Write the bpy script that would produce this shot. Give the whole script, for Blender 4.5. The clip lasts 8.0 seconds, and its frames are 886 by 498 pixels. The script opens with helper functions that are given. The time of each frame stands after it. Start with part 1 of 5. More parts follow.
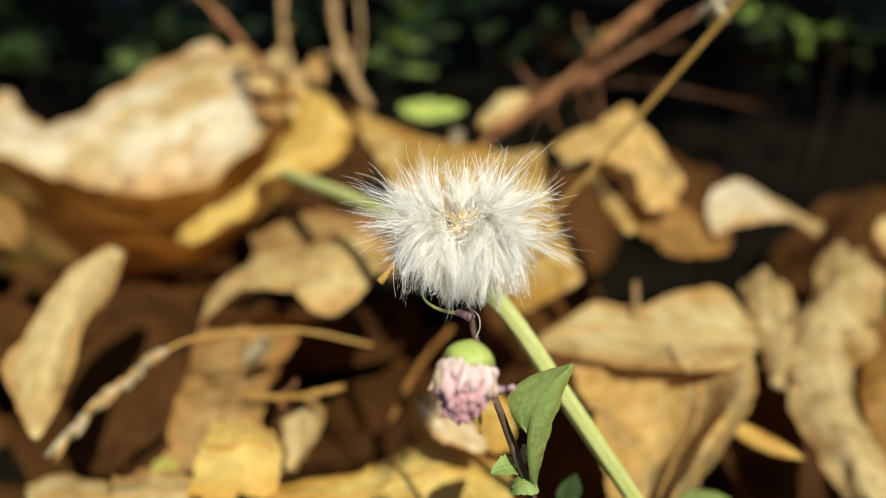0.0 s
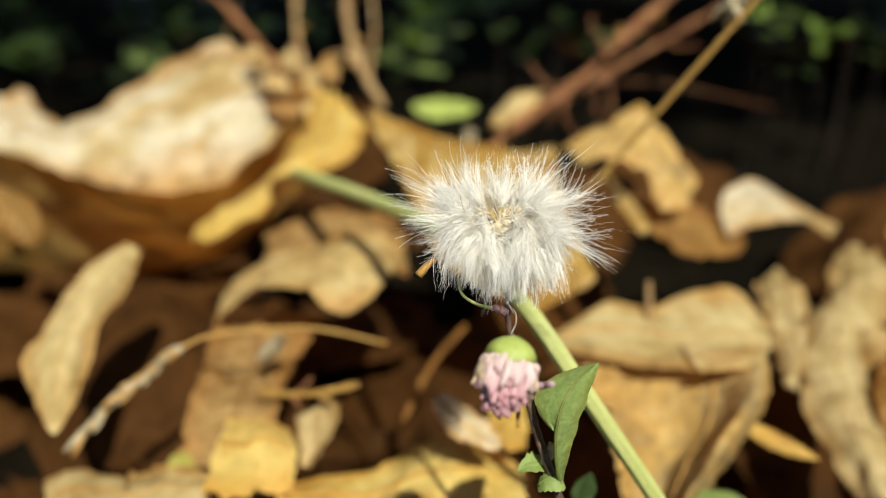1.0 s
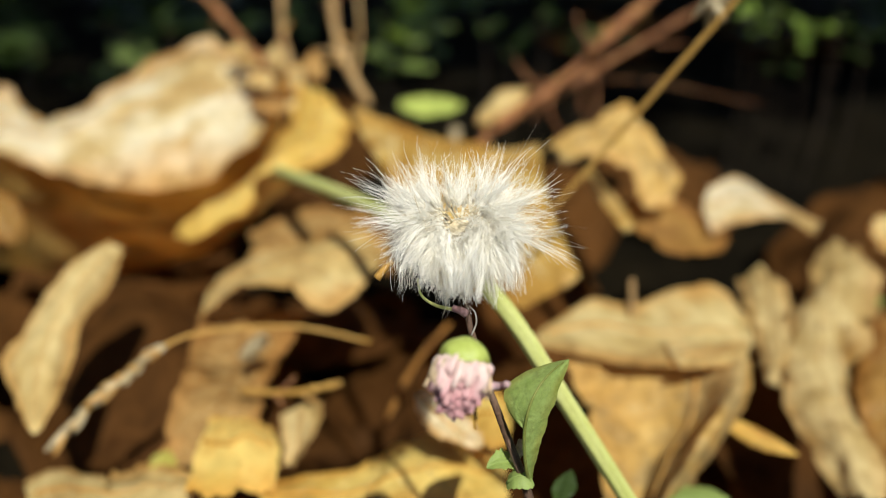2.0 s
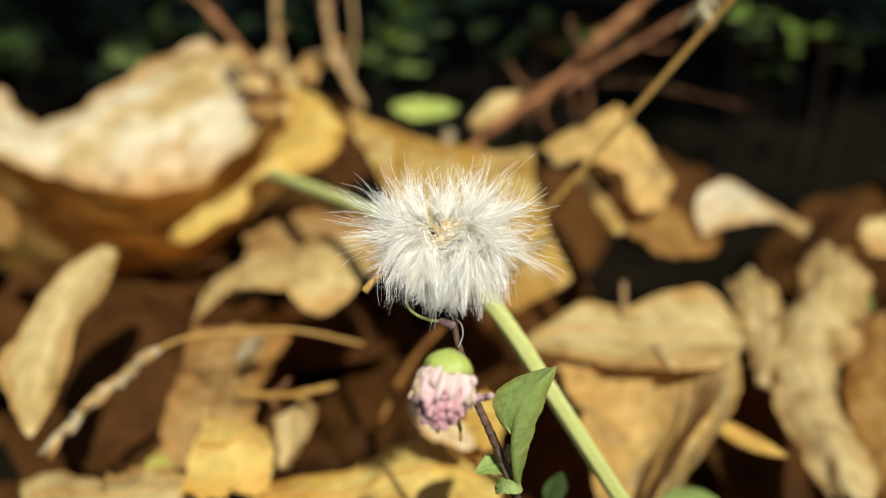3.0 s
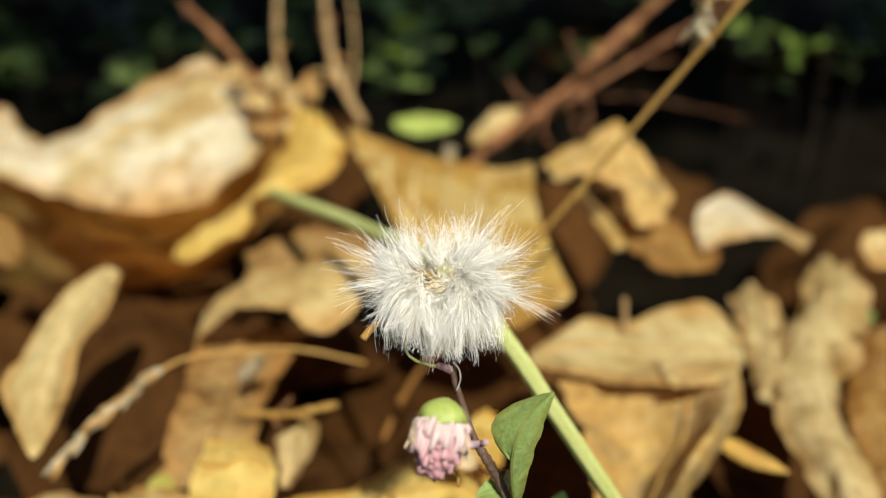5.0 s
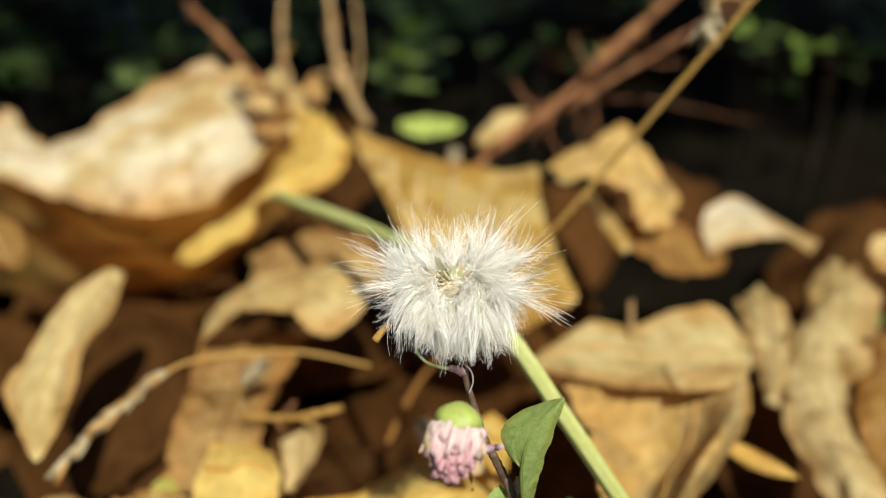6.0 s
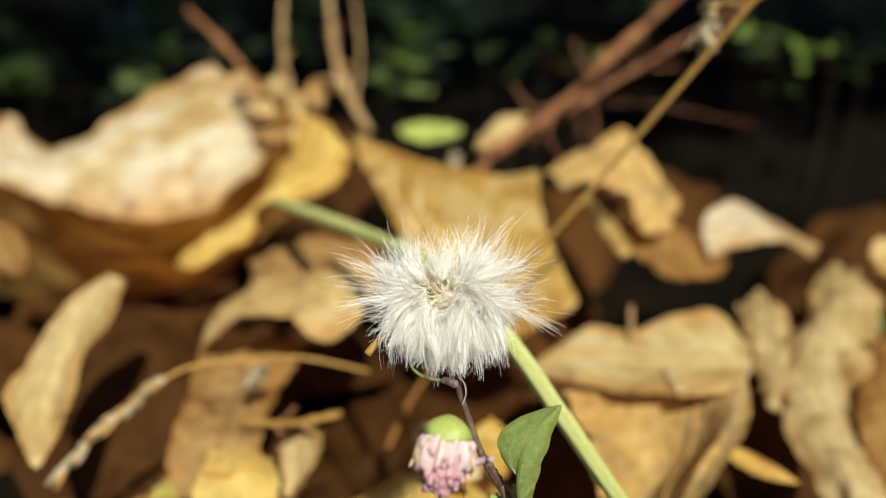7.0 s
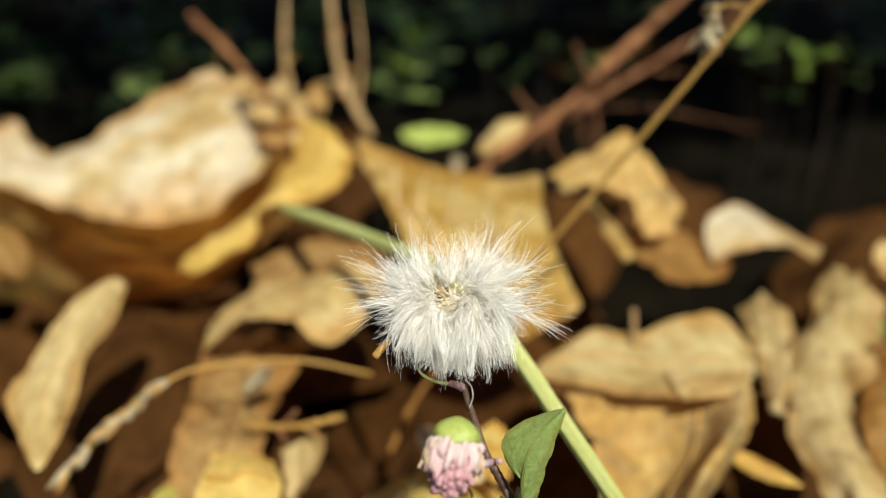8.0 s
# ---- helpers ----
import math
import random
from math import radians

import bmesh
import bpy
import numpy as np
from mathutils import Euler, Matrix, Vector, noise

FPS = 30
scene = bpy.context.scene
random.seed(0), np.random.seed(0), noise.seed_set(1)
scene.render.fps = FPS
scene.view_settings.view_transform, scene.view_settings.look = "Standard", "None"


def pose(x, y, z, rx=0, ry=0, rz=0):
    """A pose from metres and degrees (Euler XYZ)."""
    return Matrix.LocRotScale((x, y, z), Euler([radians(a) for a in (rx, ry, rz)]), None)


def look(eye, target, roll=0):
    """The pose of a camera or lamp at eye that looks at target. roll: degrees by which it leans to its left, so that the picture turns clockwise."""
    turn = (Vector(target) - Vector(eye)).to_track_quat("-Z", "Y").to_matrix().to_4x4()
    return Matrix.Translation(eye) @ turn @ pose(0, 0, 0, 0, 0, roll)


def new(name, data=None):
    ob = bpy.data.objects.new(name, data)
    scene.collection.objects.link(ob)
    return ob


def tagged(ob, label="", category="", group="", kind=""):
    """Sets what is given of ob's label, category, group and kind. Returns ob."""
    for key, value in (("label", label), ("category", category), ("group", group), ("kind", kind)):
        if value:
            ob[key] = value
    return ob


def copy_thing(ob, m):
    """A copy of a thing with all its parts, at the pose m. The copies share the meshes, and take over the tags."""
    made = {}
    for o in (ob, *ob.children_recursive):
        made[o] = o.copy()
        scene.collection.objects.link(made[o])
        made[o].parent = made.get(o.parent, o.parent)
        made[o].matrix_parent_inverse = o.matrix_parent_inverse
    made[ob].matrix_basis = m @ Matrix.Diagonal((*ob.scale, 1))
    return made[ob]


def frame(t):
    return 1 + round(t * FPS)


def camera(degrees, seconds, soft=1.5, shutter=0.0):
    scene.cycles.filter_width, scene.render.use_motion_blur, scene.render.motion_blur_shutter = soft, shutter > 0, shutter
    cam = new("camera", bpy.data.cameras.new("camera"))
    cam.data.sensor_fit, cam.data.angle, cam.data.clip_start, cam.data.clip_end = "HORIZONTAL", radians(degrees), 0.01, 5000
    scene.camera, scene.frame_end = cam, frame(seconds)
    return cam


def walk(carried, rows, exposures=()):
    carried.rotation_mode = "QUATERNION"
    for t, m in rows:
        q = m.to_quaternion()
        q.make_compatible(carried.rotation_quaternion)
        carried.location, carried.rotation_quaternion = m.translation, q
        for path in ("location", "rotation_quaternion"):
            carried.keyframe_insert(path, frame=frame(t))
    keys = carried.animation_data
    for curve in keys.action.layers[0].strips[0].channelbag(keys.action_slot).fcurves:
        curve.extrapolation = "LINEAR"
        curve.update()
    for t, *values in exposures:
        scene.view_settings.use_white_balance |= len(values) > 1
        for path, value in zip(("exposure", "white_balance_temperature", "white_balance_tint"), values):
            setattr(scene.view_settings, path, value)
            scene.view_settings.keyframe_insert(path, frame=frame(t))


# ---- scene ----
cam = camera(59.0, 8.0, soft=1.0)
cam.data.dof.use_dof = True
cam.data.dof.focus_distance = 0.0685
cam.data.dof.aperture_fstop = 14
walk(cam, [
    (0, pose(0.00000, 0.00000, 0.12000, 62.000, -0.000, 0.000)),
    (0.5, pose(-0.00020, 0.00108, 0.11904, 61.856, -0.029, 0.273)),
    (1, pose(-0.00089, -0.00037, 0.12022, 61.903, 0.073, 0.681)),
    (1.5, pose(-0.00094, -0.00076, 0.12049, 62.121, 0.124, 0.695)),
    (2, pose(0.00020, -0.00033, 0.12052, 61.636, -0.193, 0.003)),
    (3.5, pose(0.00084, -0.00132, 0.12175, 61.723, -0.340, -0.338)),
    (4, pose(0.00135, -0.00121, 0.12199, 61.403, -0.231, -0.196)),
    (4.5, pose(0.00110, -0.00124, 0.12280, 62.080, 0.051, -0.415)),
    (6, pose(0.00071, -0.00032, 0.12233, 62.689, 0.222, -0.042)),
    (6.5, pose(0.00095, -0.00012, 0.12229, 62.651, 0.300, 0.186)),
    (7, pose(0.00146, -0.00024, 0.12256, 62.966, 0.490, 0.111)),
    (7.5, pose(0.00047, -0.00031, 0.12266, 63.043, 0.438, -0.033)),
    (8, pose(0.00127, -0.00030, 0.12210, 63.370, 0.546, 0.196)),
])

# ---- light ----
SUN_UP, SUN_TURN = radians(56), radians(160)
to_sun = Vector((math.sin(SUN_TURN) * math.cos(SUN_UP), math.cos(SUN_TURN) * math.cos(SUN_UP), math.sin(SUN_UP)))
world = bpy.data.worlds.new("world")
scene.world = world
world.use_nodes = True
sky = world.node_tree.nodes.new("ShaderNodeTexSky")
sky.sky_type, sky.sun_disc = "NISHITA", False
sky.air_density, sky.dust_density = 0.7, 0.3
sky.sun_elevation, sky.sun_rotation = SUN_UP, SUN_TURN
world.node_tree.links.new(sky.outputs[0], world.node_tree.nodes["Background"].inputs[0])
world.node_tree.nodes["Background"].inputs[1].default_value = 0.085
sun = new("sun", bpy.data.lights.new("sun", "SUN"))
sun.data.energy, sun.data.angle, sun.data.color = 5.0, radians(0.53), (1.0, 1.0, 0.95)
sun.matrix_world = look(to_sun * 3, (0, 0, 0))
scene.view_settings.exposure = 0.25


# ---- materials ----
def material(name):
    m = bpy.data.materials.new(name)
    m.use_nodes = True
    m.node_tree.nodes.clear()
    return m, m.node_tree.nodes, m.node_tree.links


def put(nodes, kind, **values):
    n = nodes.new("ShaderNode" + kind)
    for k, v in values.items():
        n.inputs[k.replace("_", " ")].default_value = v
    return n


def ramp(nodes, links, source, stops):
    r = nodes.new("ShaderNodeValToRGB")
    e = r.color_ramp.elements
    while len(e) < len(stops):
        e.new(0.5)
    for el, (p, c) in zip(e, stops):
        el.position, el.color = p, (*c, 1)
    links.new(source, r.inputs[0])
    return r.outputs[0]


def mixed(nodes, links, kind, factor, a, b):
    m = nodes.new("ShaderNodeMix")
    m.data_type, m.blend_type = "RGBA", kind
    for s, v in ((0, factor), (6, a), (7, b)):
        if isinstance(v, (int, float)):
            m.inputs[s].default_value = v
        elif isinstance(v, tuple):
            m.inputs[s].default_value = (*v, 1)
        else:
            links.new(v, m.inputs[s])
    return m.outputs[2]


def organic(name, stops, through_light=0.0, rough=0.6, size=60, fine=900, bump=0.4, veins=0.0, vary=0.25, spots=0.0, gloss=0.3, grain=0.8, margin=0.0):
    """A plant surface: two scales of mottling, relief, per-object variation, and light passing through where it is thin."""
    m, nodes, links = material(name)
    co = nodes.new("ShaderNodeTexCoord").outputs["Object"]
    info = nodes.new("ShaderNodeObjectInfo")
    big = put(nodes, "TexNoise", Scale=size, Detail=5, Roughness=0.6)
    small = put(nodes, "TexNoise", Scale=fine, Detail=4, Roughness=0.65)
    offset = nodes.new("ShaderNodeVectorMath")
    links.new(co, offset.inputs[0])
    links.new(info.outputs["Random"], offset.inputs[1])
    for n in (big, small):
        links.new(offset.outputs[0], n.inputs["Vector"])
    colour = ramp(nodes, links, big.outputs[0], stops)
    shade = ramp(nodes, links, small.outputs[0], [(0.34, (0.58, 0.54, 0.48)), (0.62, (1.06, 1.05, 1.02))])
    colour = mixed(nodes, links, "MULTIPLY", grain, colour, shade)
    hue = put(nodes, "HueSaturation")
    span = put(nodes, "MapRange", To_Min=1 - vary, To_Max=1 + vary * 0.5)
    links.new(info.outputs["Random"], span.inputs["Value"])
    links.new(span.outputs[0], hue.inputs["Value"])
    links.new(colour, hue.inputs["Color"])
    colour = hue.outputs[0]
    height = small.outputs[0]
    if veins:
        uv = nodes.new("ShaderNodeUVMap")
        wave = put(nodes, "TexVoronoi", Scale=1.0)
        wave.feature = "DISTANCE_TO_EDGE"
        scale = nodes.new("ShaderNodeVectorMath")
        scale.operation = "MULTIPLY"
        scale.inputs[1].default_value = (26, 9, 1)
        links.new(uv.outputs[0], scale.inputs[0])
        links.new(scale.outputs[0], wave.inputs["Vector"])
        net = ramp(nodes, links, wave.outputs["Distance"], [(0.0, (1, 1, 1)), (0.12, (0, 0, 0))])
        colour = mixed(nodes, links, "MIX", net, colour, mixed(nodes, links, "MULTIPLY", 1.0, colour, (1 + veins, 1 + 0.9 * veins, 1 + 0.7 * veins)))
    if margin:
        rim, cut = nodes.new("ShaderNodeUVMap"), nodes.new("ShaderNodeSeparateXYZ")
        links.new(rim.outputs[0], cut.inputs[0])
        off = nodes.new("ShaderNodeMath")
        off.operation = "MULTIPLY_ADD"
        off.inputs[1].default_value, off.inputs[2].default_value = 0.55, -0.27
        links.new(big.outputs[0], off.inputs[0])
        add = nodes.new("ShaderNodeMath")
        add.operation = "ADD"
        links.new(cut.outputs[1], add.inputs[0])
        links.new(off.outputs[0], add.inputs[1])
        edge = ramp(nodes, links, add.outputs[0], [(0.04, (margin,) * 3), (0.24, (0, 0, 0)), (0.76, (0, 0, 0)), (0.96, (margin,) * 3)])
        colour = mixed(nodes, links, "MIX", edge, colour, mixed(nodes, links, "MULTIPLY", 1.0, colour, (0.86, 0.6, 0.36)))
    if spots:
        rot = put(nodes, "TexNoise", Scale=size * 2.3, Detail=6, Roughness=0.7)
        links.new(offset.outputs[0], rot.inputs["Vector"])
        mask = ramp(nodes, links, rot.outputs[0], [(0.56, (0, 0, 0)), (0.7, (spots, spots, spots))])
        colour = mixed(nodes, links, "MIX", mask, colour, mixed(nodes, links, "MULTIPLY", 1.0, colour, (0.4, 0.3, 0.22)))
    b = put(nodes, "Bump", Strength=bump, Distance=0.0004)
    links.new(height, b.inputs["Height"])
    main = put(nodes, "BsdfPrincipled", Roughness=rough)
    main.inputs["Specular IOR Level"].default_value = gloss
    links.new(colour, main.inputs["Base Color"])
    links.new(b.outputs[0], main.inputs["Normal"])
    out = nodes.new("ShaderNodeOutputMaterial")
    if through_light:
        glow = nodes.new("ShaderNodeBsdfTranslucent")
        links.new(mixed(nodes, links, "MULTIPLY", 1.0, colour, (1.15, 0.72, 0.34) if "dead" in name else (1.1, 1.15, 0.5) if "green" in name else (1, 1, 1)), glow.inputs[0])
        links.new(b.outputs[0], glow.inputs["Normal"])
        mix = nodes.new("ShaderNodeMixShader")
        mix.inputs[0].default_value = through_light
        links.new(main.outputs[0], mix.inputs[1])
        links.new(glow.outputs[0], mix.inputs[2])
        links.new(mix.outputs[0], out.inputs[0])
    else:
        links.new(main.outputs[0], out.inputs[0])
    return m


TAN = organic("dead_leaf_tan", [(0.3, (0.418, 0.257, 0.086)), (0.44, (0.639, 0.461, 0.173)), (0.56, (0.786, 0.625, 0.283)), (0.7, (0.614, 0.409, 0.147))], 0.33, 0.6, 70, 420, 0.5, 0.04, 0.1, 0.7, margin=0.7, gloss=0.2, grain=0.5)
PALE = organic("dead_leaf_pale", [(0.3, (0.44, 0.29, 0.1)), (0.42, (0.62, 0.455, 0.2)), (0.5, (0.74, 0.62, 0.37)), (0.57, (0.8, 0.72, 0.5)), (0.66, (0.68, 0.54, 0.28)), (0.75, (0.5, 0.33, 0.12))], 0.3, 0.58, 55, 300, 0.5, 0.03, 0.08, 0.8, margin=0.9, gloss=0.2, grain=0.6)
GOLD = organic("dead_leaf_gold", [(0.3, (0.518, 0.301, 0.061)), (0.44, (0.740, 0.492, 0.111)), (0.56, (0.864, 0.643, 0.185)), (0.7, (0.667, 0.395, 0.086))], 0.36, 0.52, 70, 420, 0.4, 0.04, 0.08, 0.7, margin=0.6, gloss=0.2, grain=0.5)
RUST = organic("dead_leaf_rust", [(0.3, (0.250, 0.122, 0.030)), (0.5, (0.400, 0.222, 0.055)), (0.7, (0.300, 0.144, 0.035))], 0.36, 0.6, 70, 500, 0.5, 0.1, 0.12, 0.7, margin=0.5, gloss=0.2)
DULL = organic("dead_leaf_dull", [(0.3, (0.246, 0.129, 0.036)), (0.5, (0.493, 0.303, 0.109)), (0.7, (0.319, 0.175, 0.051))], 0.28, 0.68, 70, 500, 0.6, 0.08, 0.2, 0.8, margin=0.5, gloss=0.06)
AMBER = organic("dead_leaf_amber", [(0.3, (0.331, 0.167, 0.031)), (0.45, (0.517, 0.324, 0.073)), (0.56, (0.642, 0.465, 0.166)), (0.7, (0.414, 0.216, 0.041))], 0.36, 0.58, 70, 420, 0.5, 0.04, 0.1, 0.7, margin=0.4, gloss=0.2, grain=0.5)
# Saturated orange plus extra translucency: the glow of backlight is put into the colour.
GLOW_ORANGE = organic("dead_leaf_glow", [(0.3, (0.5, 0.26, 0.05)), (0.45, (0.64, 0.37, 0.09)), (0.56, (0.72, 0.47, 0.14)), (0.7, (0.54, 0.28, 0.05))], 0.46, 0.6, 70, 420, 0.5, 0.04, 0.08, 0.5, margin=0.3, gloss=0.1, grain=0.5)
YELLOWING = organic("dead_leaf_yellow_green", [(0.3, (0.38, 0.36, 0.06)), (0.7, (0.6, 0.54, 0.14))], 0.3, 0.55, 90, 500, 0.4, gloss=0.2, grain=0.5)
HOLLOW = organic("dead_leaf_hollow", [(0.28, (0.3, 0.2, 0.07)), (0.4, (0.52, 0.37, 0.15)), (0.48, (0.66, 0.42, 0.12)), (0.58, (0.74, 0.52, 0.2)), (0.7, (0.55, 0.29, 0.05))], 0.34, 0.6, 60, 420, 0.5, 0.04, 0.1, 0.6, margin=0.3, gloss=0.2)
BROWN = organic("dead_leaf_brown", [(0.3, (0.286, 0.179, 0.061)), (0.44, (0.506, 0.356, 0.132)), (0.57, (0.682, 0.529, 0.242)), (0.7, (0.418, 0.271, 0.083))], 0.3, 0.6, 75, 420, 0.5, 0.05, 0.1, 0.8, margin=0.5, gloss=0.2, grain=0.5)
# Very dark brown that paints the shade lying on the filler leaves.
SHADE_BROWN = organic("dead_leaf_shade", [(0.3, (0.035, 0.015, 0.004)), (0.5, (0.095, 0.04, 0.01)), (0.7, (0.06, 0.025, 0.006))], 0.15, 0.75, 60, 800, 0.6, 0.05, 0.3, 0.8, gloss=0.06)
RIB = organic("leaf_rib", [(0.3, (0.52, 0.36, 0.13)), (0.7, (0.7, 0.52, 0.25))], 0, 0.6, 200, 1500, 0.4)
STRAW = organic("straw", [(0.3, (0.4, 0.21, 0.04)), (0.7, (0.54, 0.32, 0.08))], 0, 0.5, 150, 1500, 0.4)
CHAFF = organic("chaff", [(0.3, (0.56, 0.44, 0.24)), (0.7, (0.76, 0.65, 0.42))], 0.3, 0.6, 150, 1500, 0.4)
BARK = organic("red_brown_bark", [(0.3, (0.117, 0.041, 0.014)), (0.5, (0.243, 0.094, 0.032)), (0.68, (0.432, 0.213, 0.080))], 0, 0.5, 220, 1200, 0.8)
TWIG = organic("tan_twig", [(0.3, (0.28, 0.15, 0.05)), (0.5, (0.48, 0.3, 0.12)), (0.7, (0.6, 0.42, 0.2))], 0, 0.55, 220, 1200, 0.7)
TRUNK = organic("dark_bark", [(0.3, (0.035, 0.022, 0.014)), (0.7, (0.08, 0.055, 0.035))], 0, 0.8, 20, 200, 0.8)
GREEN = organic("green_leaf", [(0.25, (0.2, 0.29, 0.065)), (0.5, (0.31, 0.4, 0.11)), (0.75, (0.23, 0.32, 0.07))], 0.3, 0.5, 180, 1600, 0.35, 0.06, 0.05, grain=0.3)
EDGED = organic("green_leaf_edged", [(0.25, (0.19, 0.28, 0.065)), (0.5, (0.31, 0.4, 0.12)), (0.75, (0.22, 0.31, 0.07))], 0.3, 0.5, 260, 1600, 0.35, 0.06, 0.05, 0.35, margin=0.55, grain=0.4)
STALK = organic("green_stalk", [(0.3, (0.5, 0.53, 0.13)), (0.7, (0.66, 0.67, 0.26))], 0.12, 0.42, 150, 1500, 0.3, grain=0.3)
LIME = organic("green_involucre", [(0.3, (0.36, 0.43, 0.08)), (0.7, (0.5, 0.57, 0.14))], 0.2, 0.4, 300, 1800, 0.25, grain=0.3)
# Lit copy of the seedling green, glossy, to show as flecks of sun.
FLECK_GREEN = organic("green_fleck_leaf", [(0.3, (0.16, 0.25, 0.025)), (0.7, (0.27, 0.38, 0.07))], 0.3, 0.3, 20, 200, 0.3, gloss=0.5)
# Deep shade of the background is put into this dark green.
SHADE_GREEN = organic("green_shade_leaf", [(0.3, (0.030, 0.055, 0.011)), (0.7, (0.065, 0.105, 0.022))], 0.3, 0.4, 20, 200, 0.3)
PINK = organic("pink_floret", [(0.3, (0.68, 0.36, 0.42)), (0.5, (0.82, 0.56, 0.58)), (0.7, (0.88, 0.72, 0.7))], 0.25, 0.5, 500, 2500, 0.2, vary=0.2)


def floret_material():
    """Petal tubes, pale where they leave the cup and deep pink at their tips."""
    m, nodes, links = material("two_tone_floret")
    uv, cut = nodes.new("ShaderNodeUVMap"), nodes.new("ShaderNodeSeparateXYZ")
    links.new(uv.outputs[0], cut.inputs[0])
    tone = put(nodes, "TexNoise", Scale=700, Detail=3)
    links.new(nodes.new("ShaderNodeTexCoord").outputs["Object"], tone.inputs["Vector"])
    along = ramp(nodes, links, cut.outputs[0], [(0.2, (0.86, 0.68, 0.6)), (0.6, (0.82, 0.54, 0.51)), (0.95, (0.66, 0.33, 0.34))])
    colour = mixed(nodes, links, "MULTIPLY", 0.7, along, ramp(nodes, links, tone.outputs[0], [(0.3, (0.78, 0.7, 0.7)), (0.7, (1.05, 1.02, 1.0))]))
    main, glow, mix, out = put(nodes, "BsdfPrincipled", Roughness=0.5), nodes.new("ShaderNodeBsdfTranslucent"), nodes.new("ShaderNodeMixShader"), nodes.new("ShaderNodeOutputMaterial")
    mix.inputs[0].default_value = 0.25
    links.new(colour, main.inputs["Base Color"])
    links.new(colour, glow.inputs[0])
    links.new(main.outputs[0], mix.inputs[1])
    links.new(glow.outputs[0], mix.inputs[2])
    links.new(mix.outputs[0], out.inputs[0])
    return m


FLORET = floret_material()
WITHER = organic("withered_floret", [(0.3, (0.62, 0.44, 0.25)), (0.7, (0.82, 0.66, 0.45))], 0.25, 0.6, 400, 2500, 0.3)
PURPLE = organic("purple_stem", [(0.3, (0.1, 0.055, 0.035)), (0.7, (0.2, 0.125, 0.085))], 0, 0.5, 300, 1800, 0.3)
MAUVE = organic("mauve_node", [(0.3, (0.4, 0.2, 0.22)), (0.7, (0.58, 0.36, 0.34))], 0.1, 0.5, 300, 1800, 0.3)
def hair_material():
    """Glassy white hair: scatters light and passes half of it on."""
    m, nodes, links = material("pappus_hair")
    tone = put(nodes, "TexNoise", Scale=350, Detail=2)
    links.new(nodes.new("ShaderNodeTexCoord").outputs["Object"], tone.inputs["Vector"])
    colour = ramp(nodes, links, tone.outputs[0], [(0.3, (0.94, 0.895, 0.775)), (0.7, (0.98, 0.95, 0.86))])
    main = put(nodes, "BsdfPrincipled", Roughness=0.3)
    main.inputs["Specular IOR Level"].default_value = 0.6
    glow, out = nodes.new("ShaderNodeBsdfTranslucent"), nodes.new("ShaderNodeOutputMaterial")
    links.new(colour, main.inputs["Base Color"])
    links.new(colour, glow.inputs[0])
    a = nodes.new("ShaderNodeMixShader")
    a.inputs[0].default_value = 0.26
    links.new(main.outputs[0], a.inputs[1])
    links.new(glow.outputs[0], a.inputs[2])
    links.new(a.outputs[0], out.inputs[0])
    return m


HAIR = hair_material()
SEED = organic("cream_seed", [(0.3, (0.72, 0.6, 0.38)), (0.7, (0.86, 0.77, 0.56))], 0.1, 0.5, 300, 1500, 0.2)
DARKSEED = organic("dark_seed", [(0.3, (0.06, 0.045, 0.03)), (0.7, (0.16, 0.12, 0.08))], 0, 0.5, 300, 1500, 0.2)
# Near-black soil: the shade in the litter gaps is put into this colour.
SHADE_SOIL = organic("soil", [(0.3, (0.003, 0.0025, 0.0013)), (0.55, (0.0065, 0.005, 0.0025)), (0.75, (0.013, 0.0095, 0.0045))], 0, 0.9, 30, 300, 1.0, gloss=0.03)
CLEAR = organic("papery_membrane", [(0.3, (0.5, 0.46, 0.4)), (0.7, (0.7, 0.66, 0.6))], 0.5, 0.4, 300, 1500, 0.1)


# ---- builders ----
def mesh_object(name, verts, faces, mat, parent=None, label="", uvs=None, smooth=True):
    me = bpy.data.meshes.new(name)
    me.from_pydata([tuple(v) for v in verts], [], faces)
    me.materials.append(mat)
    if smooth:
        me.polygons.foreach_set("use_smooth", [True] * len(me.polygons))
    if uvs is not None:
        layer = me.uv_layers.new(name="UVMap")
        loops = np.empty(len(me.loops), dtype=np.int32)
        me.loops.foreach_get("vertex_index", loops)
        layer.data.foreach_set("uv", np.asarray(uvs)[loops].ravel())
    ob = new(name, me)
    if parent is not None:
        ob.parent = parent
    if label:
        tagged(ob, label)
    return ob


